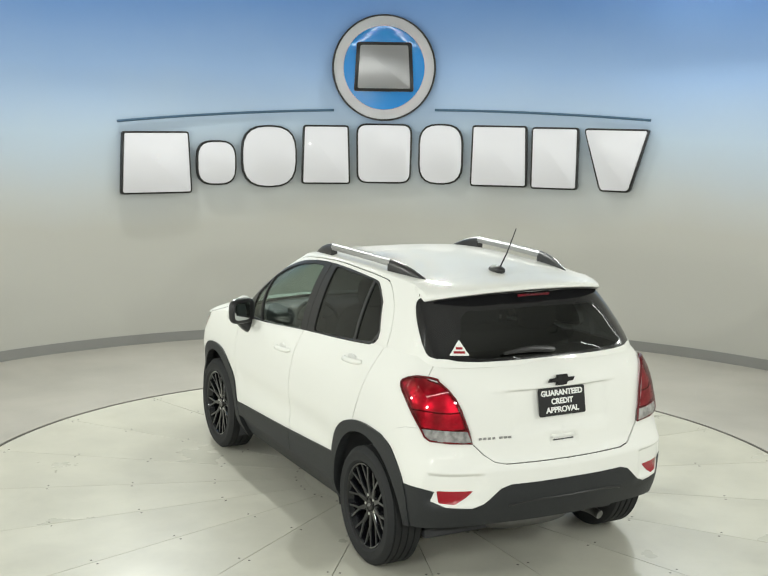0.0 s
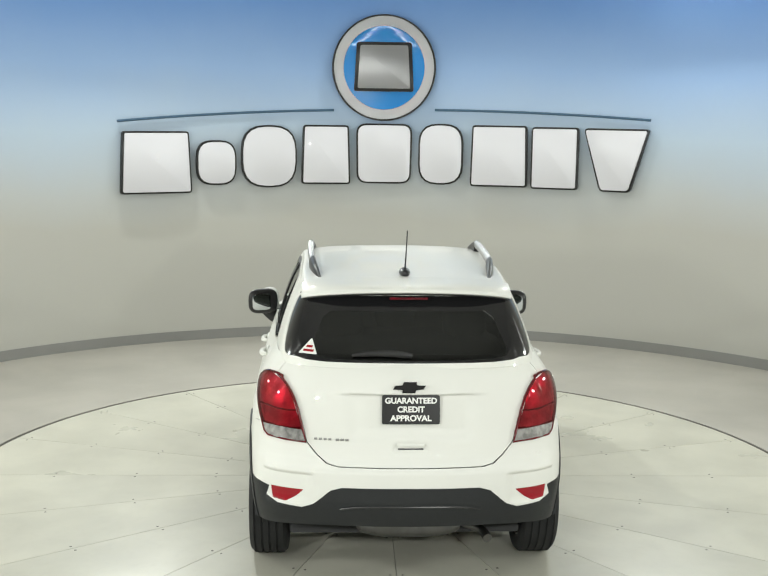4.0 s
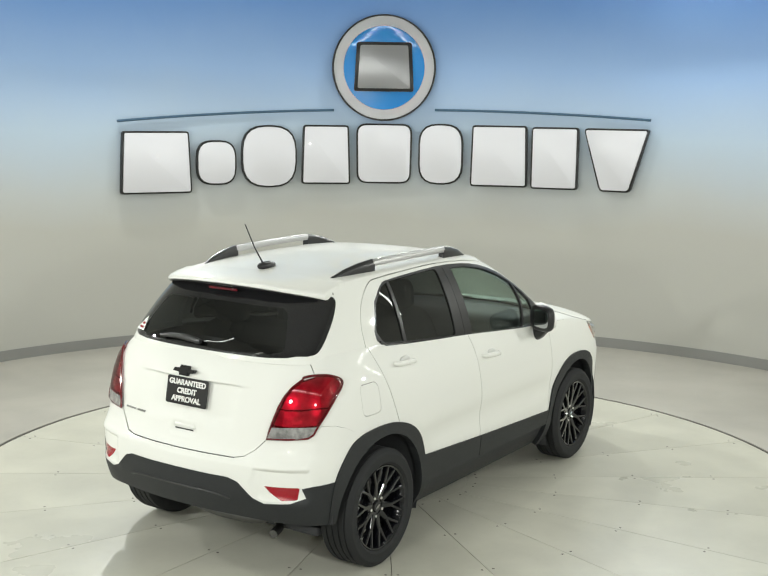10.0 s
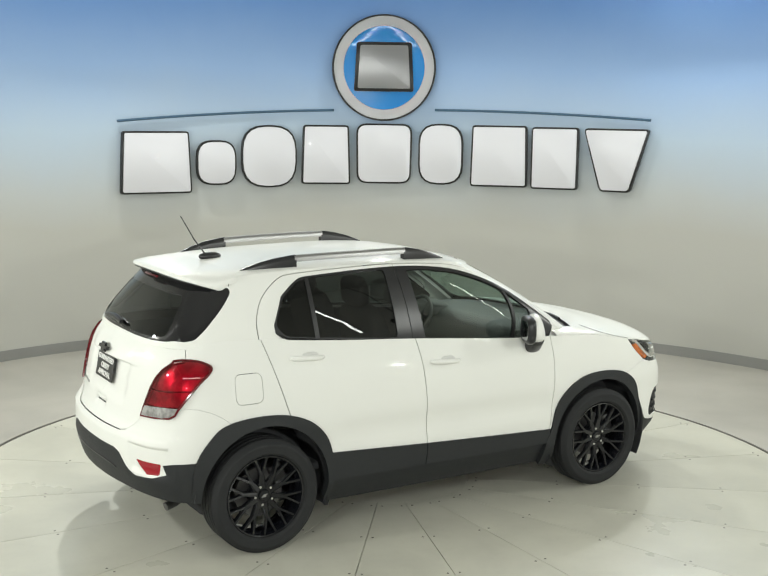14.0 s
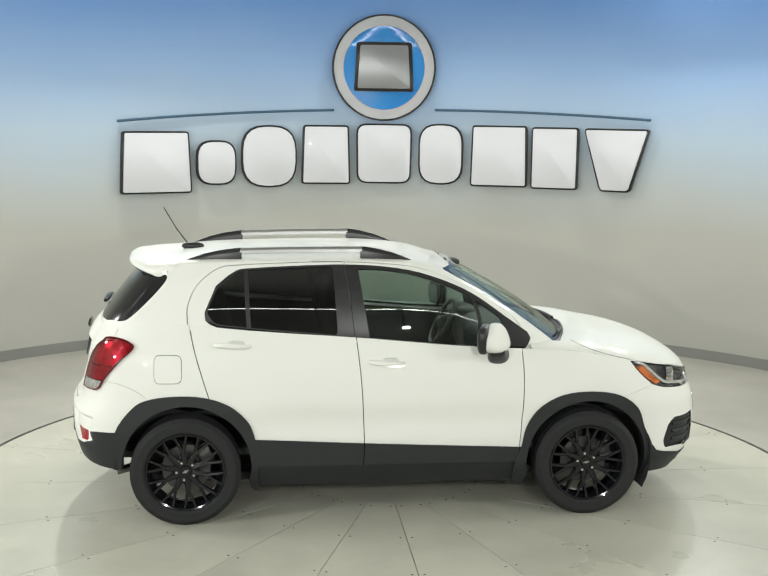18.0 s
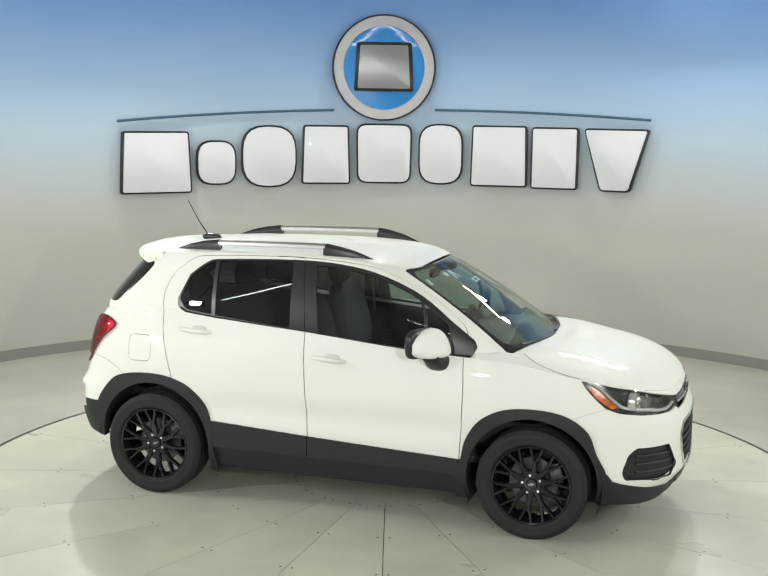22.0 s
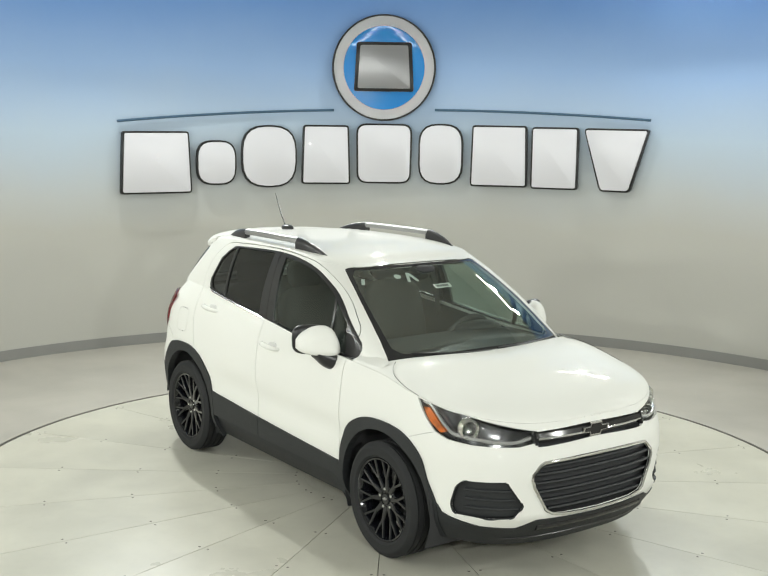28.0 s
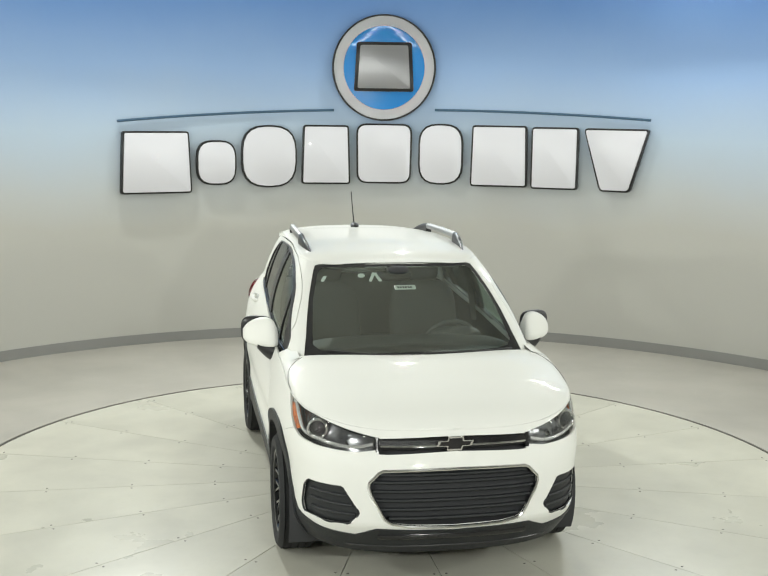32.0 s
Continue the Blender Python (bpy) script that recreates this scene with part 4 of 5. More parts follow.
# caps: the bonnet and the roof, crowned between their edges
def cap(loft, top, crown, xs, e=0.5, p=2.4, bow=0.0, nv=22, shrink=0.004):
    """A crowned sheet across the shell's upper edge, over the stations xs."""
    q = np.linspace(0, loft.Q, 1400)
    z = np.array([belt_q(loft, a, top) for a in q[::10]])
    z = np.interp(q, q[::10], z)
    E = loft.at(q, z)
    ex = np.maximum.accumulate(E[:, 0])
    rows = []
    for x in xs:
        k0 = (xs[-1] - x) / (xs[-1] - xs[0])
        ye = max(float(np.interp(x, ex, E[:, 1])) - shrink, 0.0005)
        ze = float(np.interp(x, ex, E[:, 2]))
        c = float(crown(x))
        t = np.sin(np.linspace(-1, 1, 2 * nv + 1) * math.pi / 2)
        rows.append([(x + bow * k0 * (1 - k * k), ye * k, ze + c * (1 - abs(k) ** p) ** e - bow * k0 * (1 - k * k) * 0.28) for k in t])
    bm = bmesh.new()
    vs = [[bm.verts.new(v) for v in r] for r in rows]
    for a, b in zip(vs, vs[1:]):
        for i in range(2 * nv):
            bm.faces.new((a[i], b[i], b[i + 1], a[i + 1]))
    return bm


hood_c = ramp([0.9, 1.15, 1.3, 1.6, 1.85, 2.0, 2.07, 2.10], [0.108, 0.110, 0.112, 0.108, 0.086, 0.052, 0.018, 0.0])
bm = cap(LOW, belt, hood_c, list(np.linspace(1.06, 1.9, 30)) + list(1.9 + 0.186 * np.sin(np.linspace(0.05, 1, 18) * math.pi / 2)), e=0.74, p=2.6, bow=0.20)
part("bonnet", bm, PAINT, car, "smooth white bonnet", angle=80)


for sgn in (1, -1):
    bm = cap(LOW, belt, ramp([0.85, 1.15, 1.3], [0.098, 0.104, 0.104]), list(np.linspace(0.90, 1.16, 10)), e=0.74, p=2.6)
    bmesh.ops.delete(bm, geom=[v for v in bm.verts if v.co.y * sgn < 0.70], context="VERTS")
    part("scuttle_corner", bm, PAINT, car, "white corner between bonnet and pillar", angle=80)


def on_bonnet(x, k, lift=0.001):
    """A point of the bonnet at the station x, k of the way out to its edge."""
    q = LOW.S(x, float(belt(x)))[0]
    e = LOW.at(q, float(belt(x)))
    return (x, float(e[1]) * k, float(belt(x)) + float(hood_c(x)) * (1 - k ** 2.6) ** 0.74 + lift)


for sgn in (1, -1):
    line = [on_bonnet(x, k) for x, k in ((1.185, 0.86), (1.215, 0.905), (1.25, 0.938), (1.30, 0.968), (1.374, 0.985), (1.464, 0.994), (1.55, 0.998))]
    part("bonnet_gap", tube([(x, y * sgn, z) for x, y, z in spline(line, 4)], 0.0013, 5), DARK_GAP, car, "dark shut line beside the bonnet")


bm = cap(LOW, belt, ramp([0.9, 1.4], [0.065, 0.06]), list(np.linspace(0.96, 1.34, 12)), shrink=0.13)
part("cowl", bm, SATIN, car, "black plastic cowl below the windscreen", angle=80)

# greenhouse
GPLAN = [(-1.835, 0), (-1.83, 0.25), (-1.80, 0.46), (-1.74, 0.61), (-1.62, 0.705), (-1.35, 0.740), (-0.9, 0.763), (0, 0.781), (0.6, 0.780), (0.92, 0.762), (1.02, 0.735), (1.10, 0.66), (1.19, 0.48), (1.25, 0.25), (1.27, 0)]
g_nose = ramp([1.0, 1.10, 1.19, 1.306, 1.45, 1.60, 1.66], [0.12, 0.0, -0.13, -0.30, -0.54, -0.83, -0.95])
g_tail = ramp([1.1, 1.25, 1.40, 1.55, 1.66], [-0.04, 0.0, 0.105, 0.235, 0.34])
g_wide = ramp([1.0, 1.10, 1.18, 1.3, 1.45, 1.56, 1.62, 1.7], [1.01, 1.0, 0.99, 0.957, 0.892, 0.825, 0.775, 0.70])
GREEN = Loft(GPLAN, g_nose, g_tail, lambda x, z: g_wide(z), (-0.35, 1.16), (-0.75, -1.78))
roof_edge = ramp([-1.75, -1.55, -1.35, -1.0, -0.3, 0.0, 0.25, 0.40, 0.50], [1.545, 1.572, 1.592, 1.612, 1.622, 1.612, 1.588, 1.566, 1.582])
S, F, R = GREEN.S, GREEN.F, GREEN.R


def base_z(q):
    z = 1.1
    for _ in range(12):
        x = float(GREEN.at(q, z)[0])
        z = float(belt(x)) - 0.035 if x < 0.95 else 1.04
    return z


gq = np.linspace(0, GREEN.Q, 90)
g_out = [(q, base_z(q)) for q in gq] + [(q, belt_q(GREEN, q, roof_edge)) for q in gq[::-1]]
w_rear = fillet([S(-1.143, 1.32), S(-1.075, 1.47), S(-0.97, 1.552), S(-0.885, 1.572), S(-0.355, 1.592), S(-0.33, 1.178), S(-0.89, 1.227), S(-1.09, 1.250)], 0.03)
w_front = [S(-0.195, 1.578)] + sp(S, [(-0.03, 1.572), (0.19, 1.535), (0.41, 1.46), (0.56, 1.38), (0.71, 1.272)], 3) + [S(0.755, 1.098), S(0.55, 1.104), S(0.34, 1.115), S(-0.13, 1.160)]
dlo = [S(-1.155, 1.32)] + sp(S, [(-1.085, 1.478), (-0.97, 1.562), (-0.85, 1.583), (-0.35, 1.603), (-0.03, 1.591), (0.2, 1.553), (0.42, 1.478), (0.58, 1.395), (0.74, 1.283), (0.885, 1.182)], 3) + [S(0.905, 1.145), S(0.87, 1.083), S(0.34, 1.10), S(-0.25, 1.155), S(-0.89, 1.213), S(-1.11, 1.238), S(-1.15, 1.27)]
div_r = [S(-0.895, 1.222), S(-0.868, 1.222), S(-0.885, 1.575), S(-0.91, 1.57)]
div_f = [S(0.535, 1.102), S(0.56, 1.102), S(0.540, 1.395), S(0.515, 1.405)]
wscr = [F(0, 1.02), F(0.66, 1.02), F(0.685, 1.09), F(0.655, 1.2), F(0.60, 1.40), F(0.545, 1.53), F(0.528, 1.558), F(0.50, 1.566), F(0.25, 1.575), F(0, 1.578)]
wscr_in = [F(0, 1.142), F(0.50, 1.135), F(0.59, 1.142), F(0.622, 1.165), F(0.615, 1.22), F(0.575, 1.40), F(0.52, 1.525), F(0.48, 1.553), F(0.25, 1.562), F(0, 1.565)]
rglass = [R(0, 1.243), R(0.45, 1.245)] + sp(R, [(0.56, 1.250), (0.60, 1.258)], 2) + spline([S(-1.685, 1.257), S(-1.632, 1.270), S(-1.575, 1.315), S(-1.515, 1.372), S(-1.455, 1.432), S(-1.408, 1.486), S(-1.388, 1.518), S(-1.394, 1.540), S(-1.43, 1.553)], 3) + [R(0.40, 1.565), R(0, 1.57)]
rglass_in = [R(0, 1.256), R(0.44, 1.26), R(0.53, 1.28), R(0.53, 1.31), R(0.465, 1.46), R(0.42, 1.49), R(0, 1.495)]
g_seam = sp(S, [(-1.25, 1.18), (-1.262, 1.30), (-1.252, 1.38), (-1.20, 1.482), (-1.08, 1.577), (-0.943, 1.601), (-0.5, 1.618), (-0.288, 1.619), (0.0, 1.606), (0.22, 1.574), (0.45, 1.488), (0.62, 1.40), (0.74, 1.318), (0.81, 1.262), (0.838, 1.215), (0.835, 1.15)], 5)
b_seam = sp(S, [(-0.282, 1.62), (-0.25, 1.40), (-0.222, 1.15)], 5)
gregions = [("gap", seam(b_seam, 0.004)), ("trim", div_r), ("trim", div_f), ("rear_door_glass", w_rear), ("front_door_glass", w_front), ("trim", dlo), ("rear_glass_clear", rglass_in), ("rear_glass_edge", rglass), ("windscreen", wscr_in), ("windscreen_edge", wscr),
            ("gap", seam(g_seam, 0.0055))]
G = partition(GREEN, g_out, gregions, 0.04, 0.8)
panels(G, "rest", PAINT, "white pillars and door frames", both=False, name="cabin_frame", rim=0.03)
panels(G, "trim", SATIN, "satin black window surround", name="window_trim", off=0.001, rim=0.02)
for key, mt, lb, both in (("rear_door_glass", TINT, "dark privacy glass of the rear door", False), ("front_door_glass", CLEAR, "green tinted front door glass", False),
                          ("rear_glass_clear", TINT, "dark rear window glass", True), ("windscreen", SCREEN, "green tinted windscreen", True)):
    for o in panels(G, key, mt, lb, both=both, off=-0.006, rim=0.0, name="window_glass" if "door" in key else "rear_window" if "rear" in key else "windscreen"):
        o.visible_shadow = False
panels(G, "rear_glass_edge", GLOSSBLK, "gloss black rear window border", both=True, off=-0.004, rim=0.0, name="rear_window_border")
panels(G, "windscreen_edge", GLOSSBLK, "black windscreen border", both=True, off=-0.004, rim=0.0, name="windscreen_border")
roof_c = ramp([-1.75, -1.62, -1.5, -1.2, -0.6, 0.0, 0.25, 0.40, 0.455], [0.0, 0.028, 0.036, 0.042, 0.045, 0.045, 0.040, 0.02, 0.0])
bm = cap(GREEN, roof_edge, roof_c, list(-1.60 + 0.1 * (1 - np.cos(np.linspace(0, 1, 8) * math.pi / 2))) + list(np.linspace(-1.45, 0.3, 36)) + list(0.3 + 0.135 * np.sin(np.linspace(0.1, 1, 12) * math.pi / 2)), nv=20, shrink=0.0)
part("roof", bm, PAINT, car, "white roof panel", angle=80)
bm = cap(GREEN, roof_edge, ramp([-1.75, 0.455], [0.0, 0.0]), list(np.linspace(-1.58, 0.40, 20)), nv=8, shrink=0.02)
for v in bm.verts:
    v.co.z -= 0.03
part("headliner", bm, LINER, car, "pale grey headliner")


# ---- wheels ----
def ring_box(a, b, w0, w1, d0, d1, ang, bm):
    """A tapering spoke bar from radius a to b in the wheel's plane, at angles ang[0] to ang[1]."""
    p, q = Vector((a * math.cos(ang[0]), 0, a * math.sin(ang[0]))), Vector((b * math.cos(ang[1]), 0, b * math.sin(ang[1])))
    s = (q - p).normalized().cross(Vector((0, 1, 0)))
    vs = []
    for c, w, (f, k) in ((p, w0, d0), (q, w1, d1)):
        vs += [bm.verts.new(c + s * w * 0.32 + Vector((0, f, 0))), bm.verts.new(c - s * w * 0.32 + Vector((0, f, 0))),
               bm.verts.new(c - s * w * 0.5 + Vector((0, f - 0.006, 0))), bm.verts.new(c - s * w * 0.5 + Vector((0, k, 0))),
               bm.verts.new(c + s * w * 0.5 + Vector((0, k, 0))), bm.verts.new(c + s * w * 0.5 + Vector((0, f - 0.006, 0)))]
    for i in range(6):
        j = (i + 1) % 6
        bm.faces.new((vs[i], vs[j], vs[6 + j], vs[6 + i]))
    bm.faces.new(vs[:6])
    bm.faces.new(vs[6:])


def tyre_bm():
    w, r = 0.108, TYRE_R
    prof = [(0.243, -0.085), (0.250, -0.098), (0.270, -w + 0.001), (0.300, -w), (0.320, -w + 0.006), (0.333, -w + 0.020)]
    x = -w + 0.026
    for i in range(4):
        prof += [(r, x), (r, x + 0.030), (r - 0.008, x + 0.032), (r - 0.008, x + 0.039)]
        x += 0.0413
    prof += [(r, x), (r, w - 0.026), (0.333, w - 0.020), (0.320, w - 0.006), (0.312, w - 0.001), (0.308, w + 0.001), (0.300, w), (0.270, w - 0.001), (0.262, w - 0.001), (0.258, w - 0.004), (0.250, 0.098), (0.243, 0.085)]
    return lathe(prof, 72)


ty = mesh_of(tyre_bm(), "tyre", angle=35)
ty.materials.append(RUBBER)
bar = mesh_of(lathe([(0.226, -0.09), (0.234, -0.092), (0.236, -0.088), (0.226, -0.07), (0.205, -0.04), (0.205, 0.04), (0.216, 0.075), (0.224, 0.092), (0.233, 0.096), (0.237, 0.091), (0.236, 0.083)], 64), "rim_barrel")
bar.materials.append(RIMM)
bm = bmesh.new()
for k in range(10):
    a = 2 * math.pi * k / 10
    ring_box(0.045, 0.135, 0.040, 0.026, (0.062, 0.03), (0.074, 0.04), (a, a), bm)
    for s in (-1, 1):
        ring_box(0.125, 0.222, 0.020, 0.018, (0.073, 0.045), (0.088, 0.06), (a + s * 0.02, a + s * 0.155), bm)
bmesh.ops.recalc_face_normals(bm, faces=bm.faces[:])
spk = mesh_of(bm, "spokes", smooth=False)
spk.materials.append(RIMM)
hubm = mesh_of(lathe([(0.0005, 0.068), (0.030, 0.068), (0.034, 0.064), (0.036, 0.058), (0.078, 0.058), (0.084, 0.050), (0.084, 0.0)], 32), "hub_centre")
hubm.materials.append(RIMM)
capm = mesh_of(prism([(-0.02, -0.003), (-0.008, -0.003), (-0.008, -0.008), (0.008, -0.008), (0.008, -0.003), (0.02, -0.003), (0.02, 0.003), (0.008, 0.003), (0.008, 0.008), (-0.008, 0.008), (-0.008, 0.003), (-0.02, 0.003)], 0.003, m=Matrix.Translation((0, 0.0685, 0)) @ Matrix.Rotation(radians(-90), 4, "X")), "cap_badge", smooth=False)
capm.materials.append(SILVER)
nutm = mesh_of(lathe([(0.0005, 0.070), (0.008, 0.070), (0.0105, 0.066), (0.0115, 0.056)], 6), "wheel_nut", smooth=False)
nutm.materials.append(CHROME)
dsc = mesh_of(lathe([(0.06, -0.01), (0.150, -0.01), (0.150, -0.032), (0.06, -0.032)], 40), "brake_disc", angle=30)
dsc.materials.append(STEEL)
cal = mesh_of(box(0.09, 0.07, 0.13, (-0.145, -0.02, 0.04), 0.015, 3), "brake_caliper")
cal.materials.append(STEEL)
for cx in (WB, -WB):
    for sgn in (1, -1):
        wh = new("wheel")
        wh.parent = car
        wh.location = (cx, 0.768 * sgn, TYRE_R)
        wh.rotation_euler = (0, radians(11 if cx > 0 else 25), 0 if sgn > 0 else math.pi)
        tagged(wh, "black multi-spoke alloy wheel with tyre")
        wh.empty_display_size = 0.1
        for nm, me in (("tyre", ty), ("rim_barrel", bar), ("spokes", spk), ("hub_centre", hubm), ("cap_badge", capm), ("brake_disc", dsc), ("brake_caliper", cal)):
            o = part(nm, me, None, wh)
            if nm in ("rim_barrel", "spokes"):
                o.scale = (1.045, 1.0, 1.045)
        for k in range(5):
            a = radians(90 + 72 * k)
            o = part("wheel_nut", nutm, None, wh)
            o.location = (0.057 * math.cos(a), -0.004, 0.057 * math.sin(a))

# ---- roof: rails, aerial, spoiler ----


def bar_loft(rows, bm=None):
    """A rounded bar through cross-sections (x, y, bottom, top, half width)."""
    bm = bm or bmesh.new()
    rings = []
    for x, y, zb, zt, hw in rows:
        h = zt - zb
        rings.append([bm.verts.new((x, y + hw * a, zb + h * b)) for a, b in ((-1, 0), (-1, 0.55), (-0.75, 0.86), (-0.3, 1), (0.3, 1), (0.75, 0.86), (1, 0.55), (1, 0))])
    for a, b in zip(rings, rings[1:]):
        for i in range(8):
            bm.faces.new((a[i], a[(i + 1) % 8], b[(i + 1) % 8], b[i]))
    bm.faces.new(rings[0])
    bm.faces.new(rings[-1][::-1])
    return bm


rail_y = ramp([-1.32, -1.1, -0.9, -0.16, 0.0, 0.16], [0.475, 0.515, 0.535, 0.555, 0.548, 0.528])
rail_z = ramp([-1.32, -1.1, -0.9, -0.5, -0.16, 0.0, 0.16], [1.600, 1.623, 1.632, 1.640, 1.642, 1.637, 1.618])
for sgn in (1, -1):
    ry = lambda x: float(rail_y(x)) * sgn
    rear = [(-1.315, 0.004, 0.006), (-1.25, 0.022, 0.012), (-1.16, 0.044, 0.017), (-1.06, 0.060, 0.020), (-0.96, 0.069, 0.021), (-0.925, 0.071, 0.021)]
    frnt = [(-0.175, 0.070, 0.021), (-0.14, 0.068, 0.021), (-0.06, 0.056, 0.019), (0.03, 0.038, 0.016), (0.10, 0.020, 0.012), (0.155, 0.004, 0.006)]
    part("roof_rail_foot", bar_loft([(x, ry(x), float(rail_z(x)) - 0.006, float(rail_z(x)) + h, w) for x, h, w in rear]), SATIN, car, "black rear foot of the roof rail")
    part("roof_rail_foot", bar_loft([(x, ry(x), float(rail_z(x)) - 0.006, float(rail_z(x)) + h, w) for x, h, w in frnt]), SATIN, car, "black front foot of the roof rail")
    xs = np.linspace(-0.935, -0.165, 14)
    part("roof_rail_bar", bar_loft([(x, ry(x), float(rail_z(x)) + 0.030, float(rail_z(x)) + 0.0695, 0.0195) for x in xs]), SILVER, car, "satin silver roof rail bar")


part("aerial_base", blob(0.075, 0.032, 0.026, (-1.255, 0, 1.652), 0.9), SATIN, car, "black aerial base")
part("aerial_rod", tube([(-1.285, 0, 1.665), (-1.36, 0, 1.765), (-1.445, 0, 1.911)], [0.0055, 0.004, 0.003], 8), SATIN, car, "thin black aerial rod")

# spoiler over the rear window
tip_x = ramp([0, 0.25, 0.40, 0.48, 0.54, 0.585, 0.605], [-1.662, -1.650, -1.618, -1.577, -1.528, -1.470, -1.42])
tip_z = ramp([0, 0.25, 0.40, 0.48, 0.54, 0.585, 0.605], [1.620, 1.614, 1.602, 1.590, 1.576, 1.560, 1.547])
bm = bmesh.new()
rows = []
for k in np.linspace(-1, 1, 41):
    y = 0.588 * math.sin(k * math.pi / 2)
    ay = abs(y)
    xr = float(tip_x(ay))
    zr, ztip = 1.589 + 0.044 * max(0.0, 1 - (ay / 0.600) ** 2.4) ** 0.5, float(tip_z(ay))
    zt = lambda x: zr + (ztip - zr) * ((-1.33 - x) / (-1.33 - xr)) ** 1.5
    sec = [(-1.33, zr + 0.001), (xr * 0.6 + -1.33 * 0.4, zt(xr * 0.6 + -1.33 * 0.4) + 0.003), (xr + 0.025, zt(xr + 0.025)), (xr + 0.006, ztip - 0.004), (xr, ztip - 0.012), (xr + 0.002, ztip - 0.024), (xr + 0.014, ztip - 0.031), (min(-1.36, xr + 0.09), ztip - 0.032), (-1.335, ztip - 0.030)]
    rows.append([bm.verts.new((x, y, z)) for x, z in sec])
for a, b in zip(rows, rows[1:]):
    for i in range(len(a)):
        j = (i + 1) % len(a)
        bm.faces.new((a[i], a[j], b[j], b[i]))
bm.faces.new(rows[0])
bm.faces.new(rows[-1][::-1])
part("spoiler", bm, PAINT, car, "white roof spoiler", angle=50)
for sgn in (1, -1):
    line = []
    for x, z in ((-1.372, 1.583), (-1.380, 1.567), (-1.388, 1.548)):
        p, nn = GREEN.at(*GREEN.S(x, z)), GREEN.normal(*[np.array(v) for v in GREEN.S(x, z)])
        line.append(tuple(p + nn * 0.003))
    part("spoiler_seam", tube([(x, y * sgn, z) for x, y, z in spline(line, 4)], 0.0021, 5), DARK_GAP, car, "dark seam beside the roof spoiler")
bm = bmesh.new()
rows = []
for k in np.linspace(-1, 1, 25):
    y = 0.56 * math.sin(k * math.pi / 2)
    x0, z0 = float(tip_x(abs(y))) + 0.012, float(tip_z(abs(y))) - 0.033
    rows.append([bm.verts.new(v) for v in ((x0, y, z0), (-1.40, y, z0 - 0.002), (-1.40, y, z0 - 0.008), (x0, y, z0 - 0.005))])
for p, q in zip(rows, rows[1:]):
    for i in range(4):
        bm.faces.new((p[i], p[(i + 1) % 4], q[(i + 1) % 4], q[i]))
bm.faces.new(rows[0])
bm.faces.new(rows[-1][::-1])
part("spoiler_underside", bm, GLOSSBLK, car, "gloss black underside of the spoiler", smooth=False)
part("brake_lamp", box(0.012, 0.21, 0.014, (-1.637, 0, 1.560), 0.004), REDLENS, car, "narrow red high brake lamp")

# ---- mirrors, handles ----
def cross_loft(rows, sgn, sweep=0.0, n=20, e=0.75, lean=0.0):
    """A rounded body through sections (y, x0, x1, z0, z1) across the car."""
    bm = bmesh.new()
    pw = lambda v: math.copysign(abs(v) ** e, v)
    S2 = np.array(spline([(y, x0 - sweep * (y - 0.93), x1 - sweep * (y - 0.93), z0, z1) for y, x0, x1, z0, z1 in rows], 4))
    rings = []
    for y, x0, x1, z0, z1 in S2:
        rings.append([bm.verts.new(((x0 + x1) / 2 + (x1 - x0) / 2 * pw(math.cos(2 * math.pi * j / n)) * (1 - lean * pw(math.sin(2 * math.pi * j / n))) - 0.5 * lean * (x1 - x0) * pw(math.sin(2 * math.pi * j / n)), y * sgn, (z0 + z1) / 2 + (z1 - z0) / 2 * pw(math.sin(2 * math.pi * j / n)))) for j in range(n)])
    for a, b in zip(rings, rings[1:]):
        for j in range(n):
            bm.faces.new((a[j], a[(j + 1) % n], b[(j + 1) % n], b[j]))
    bm.faces.new(rings[0])
    bm.faces.new(rings[-1][::-1])
    return bm


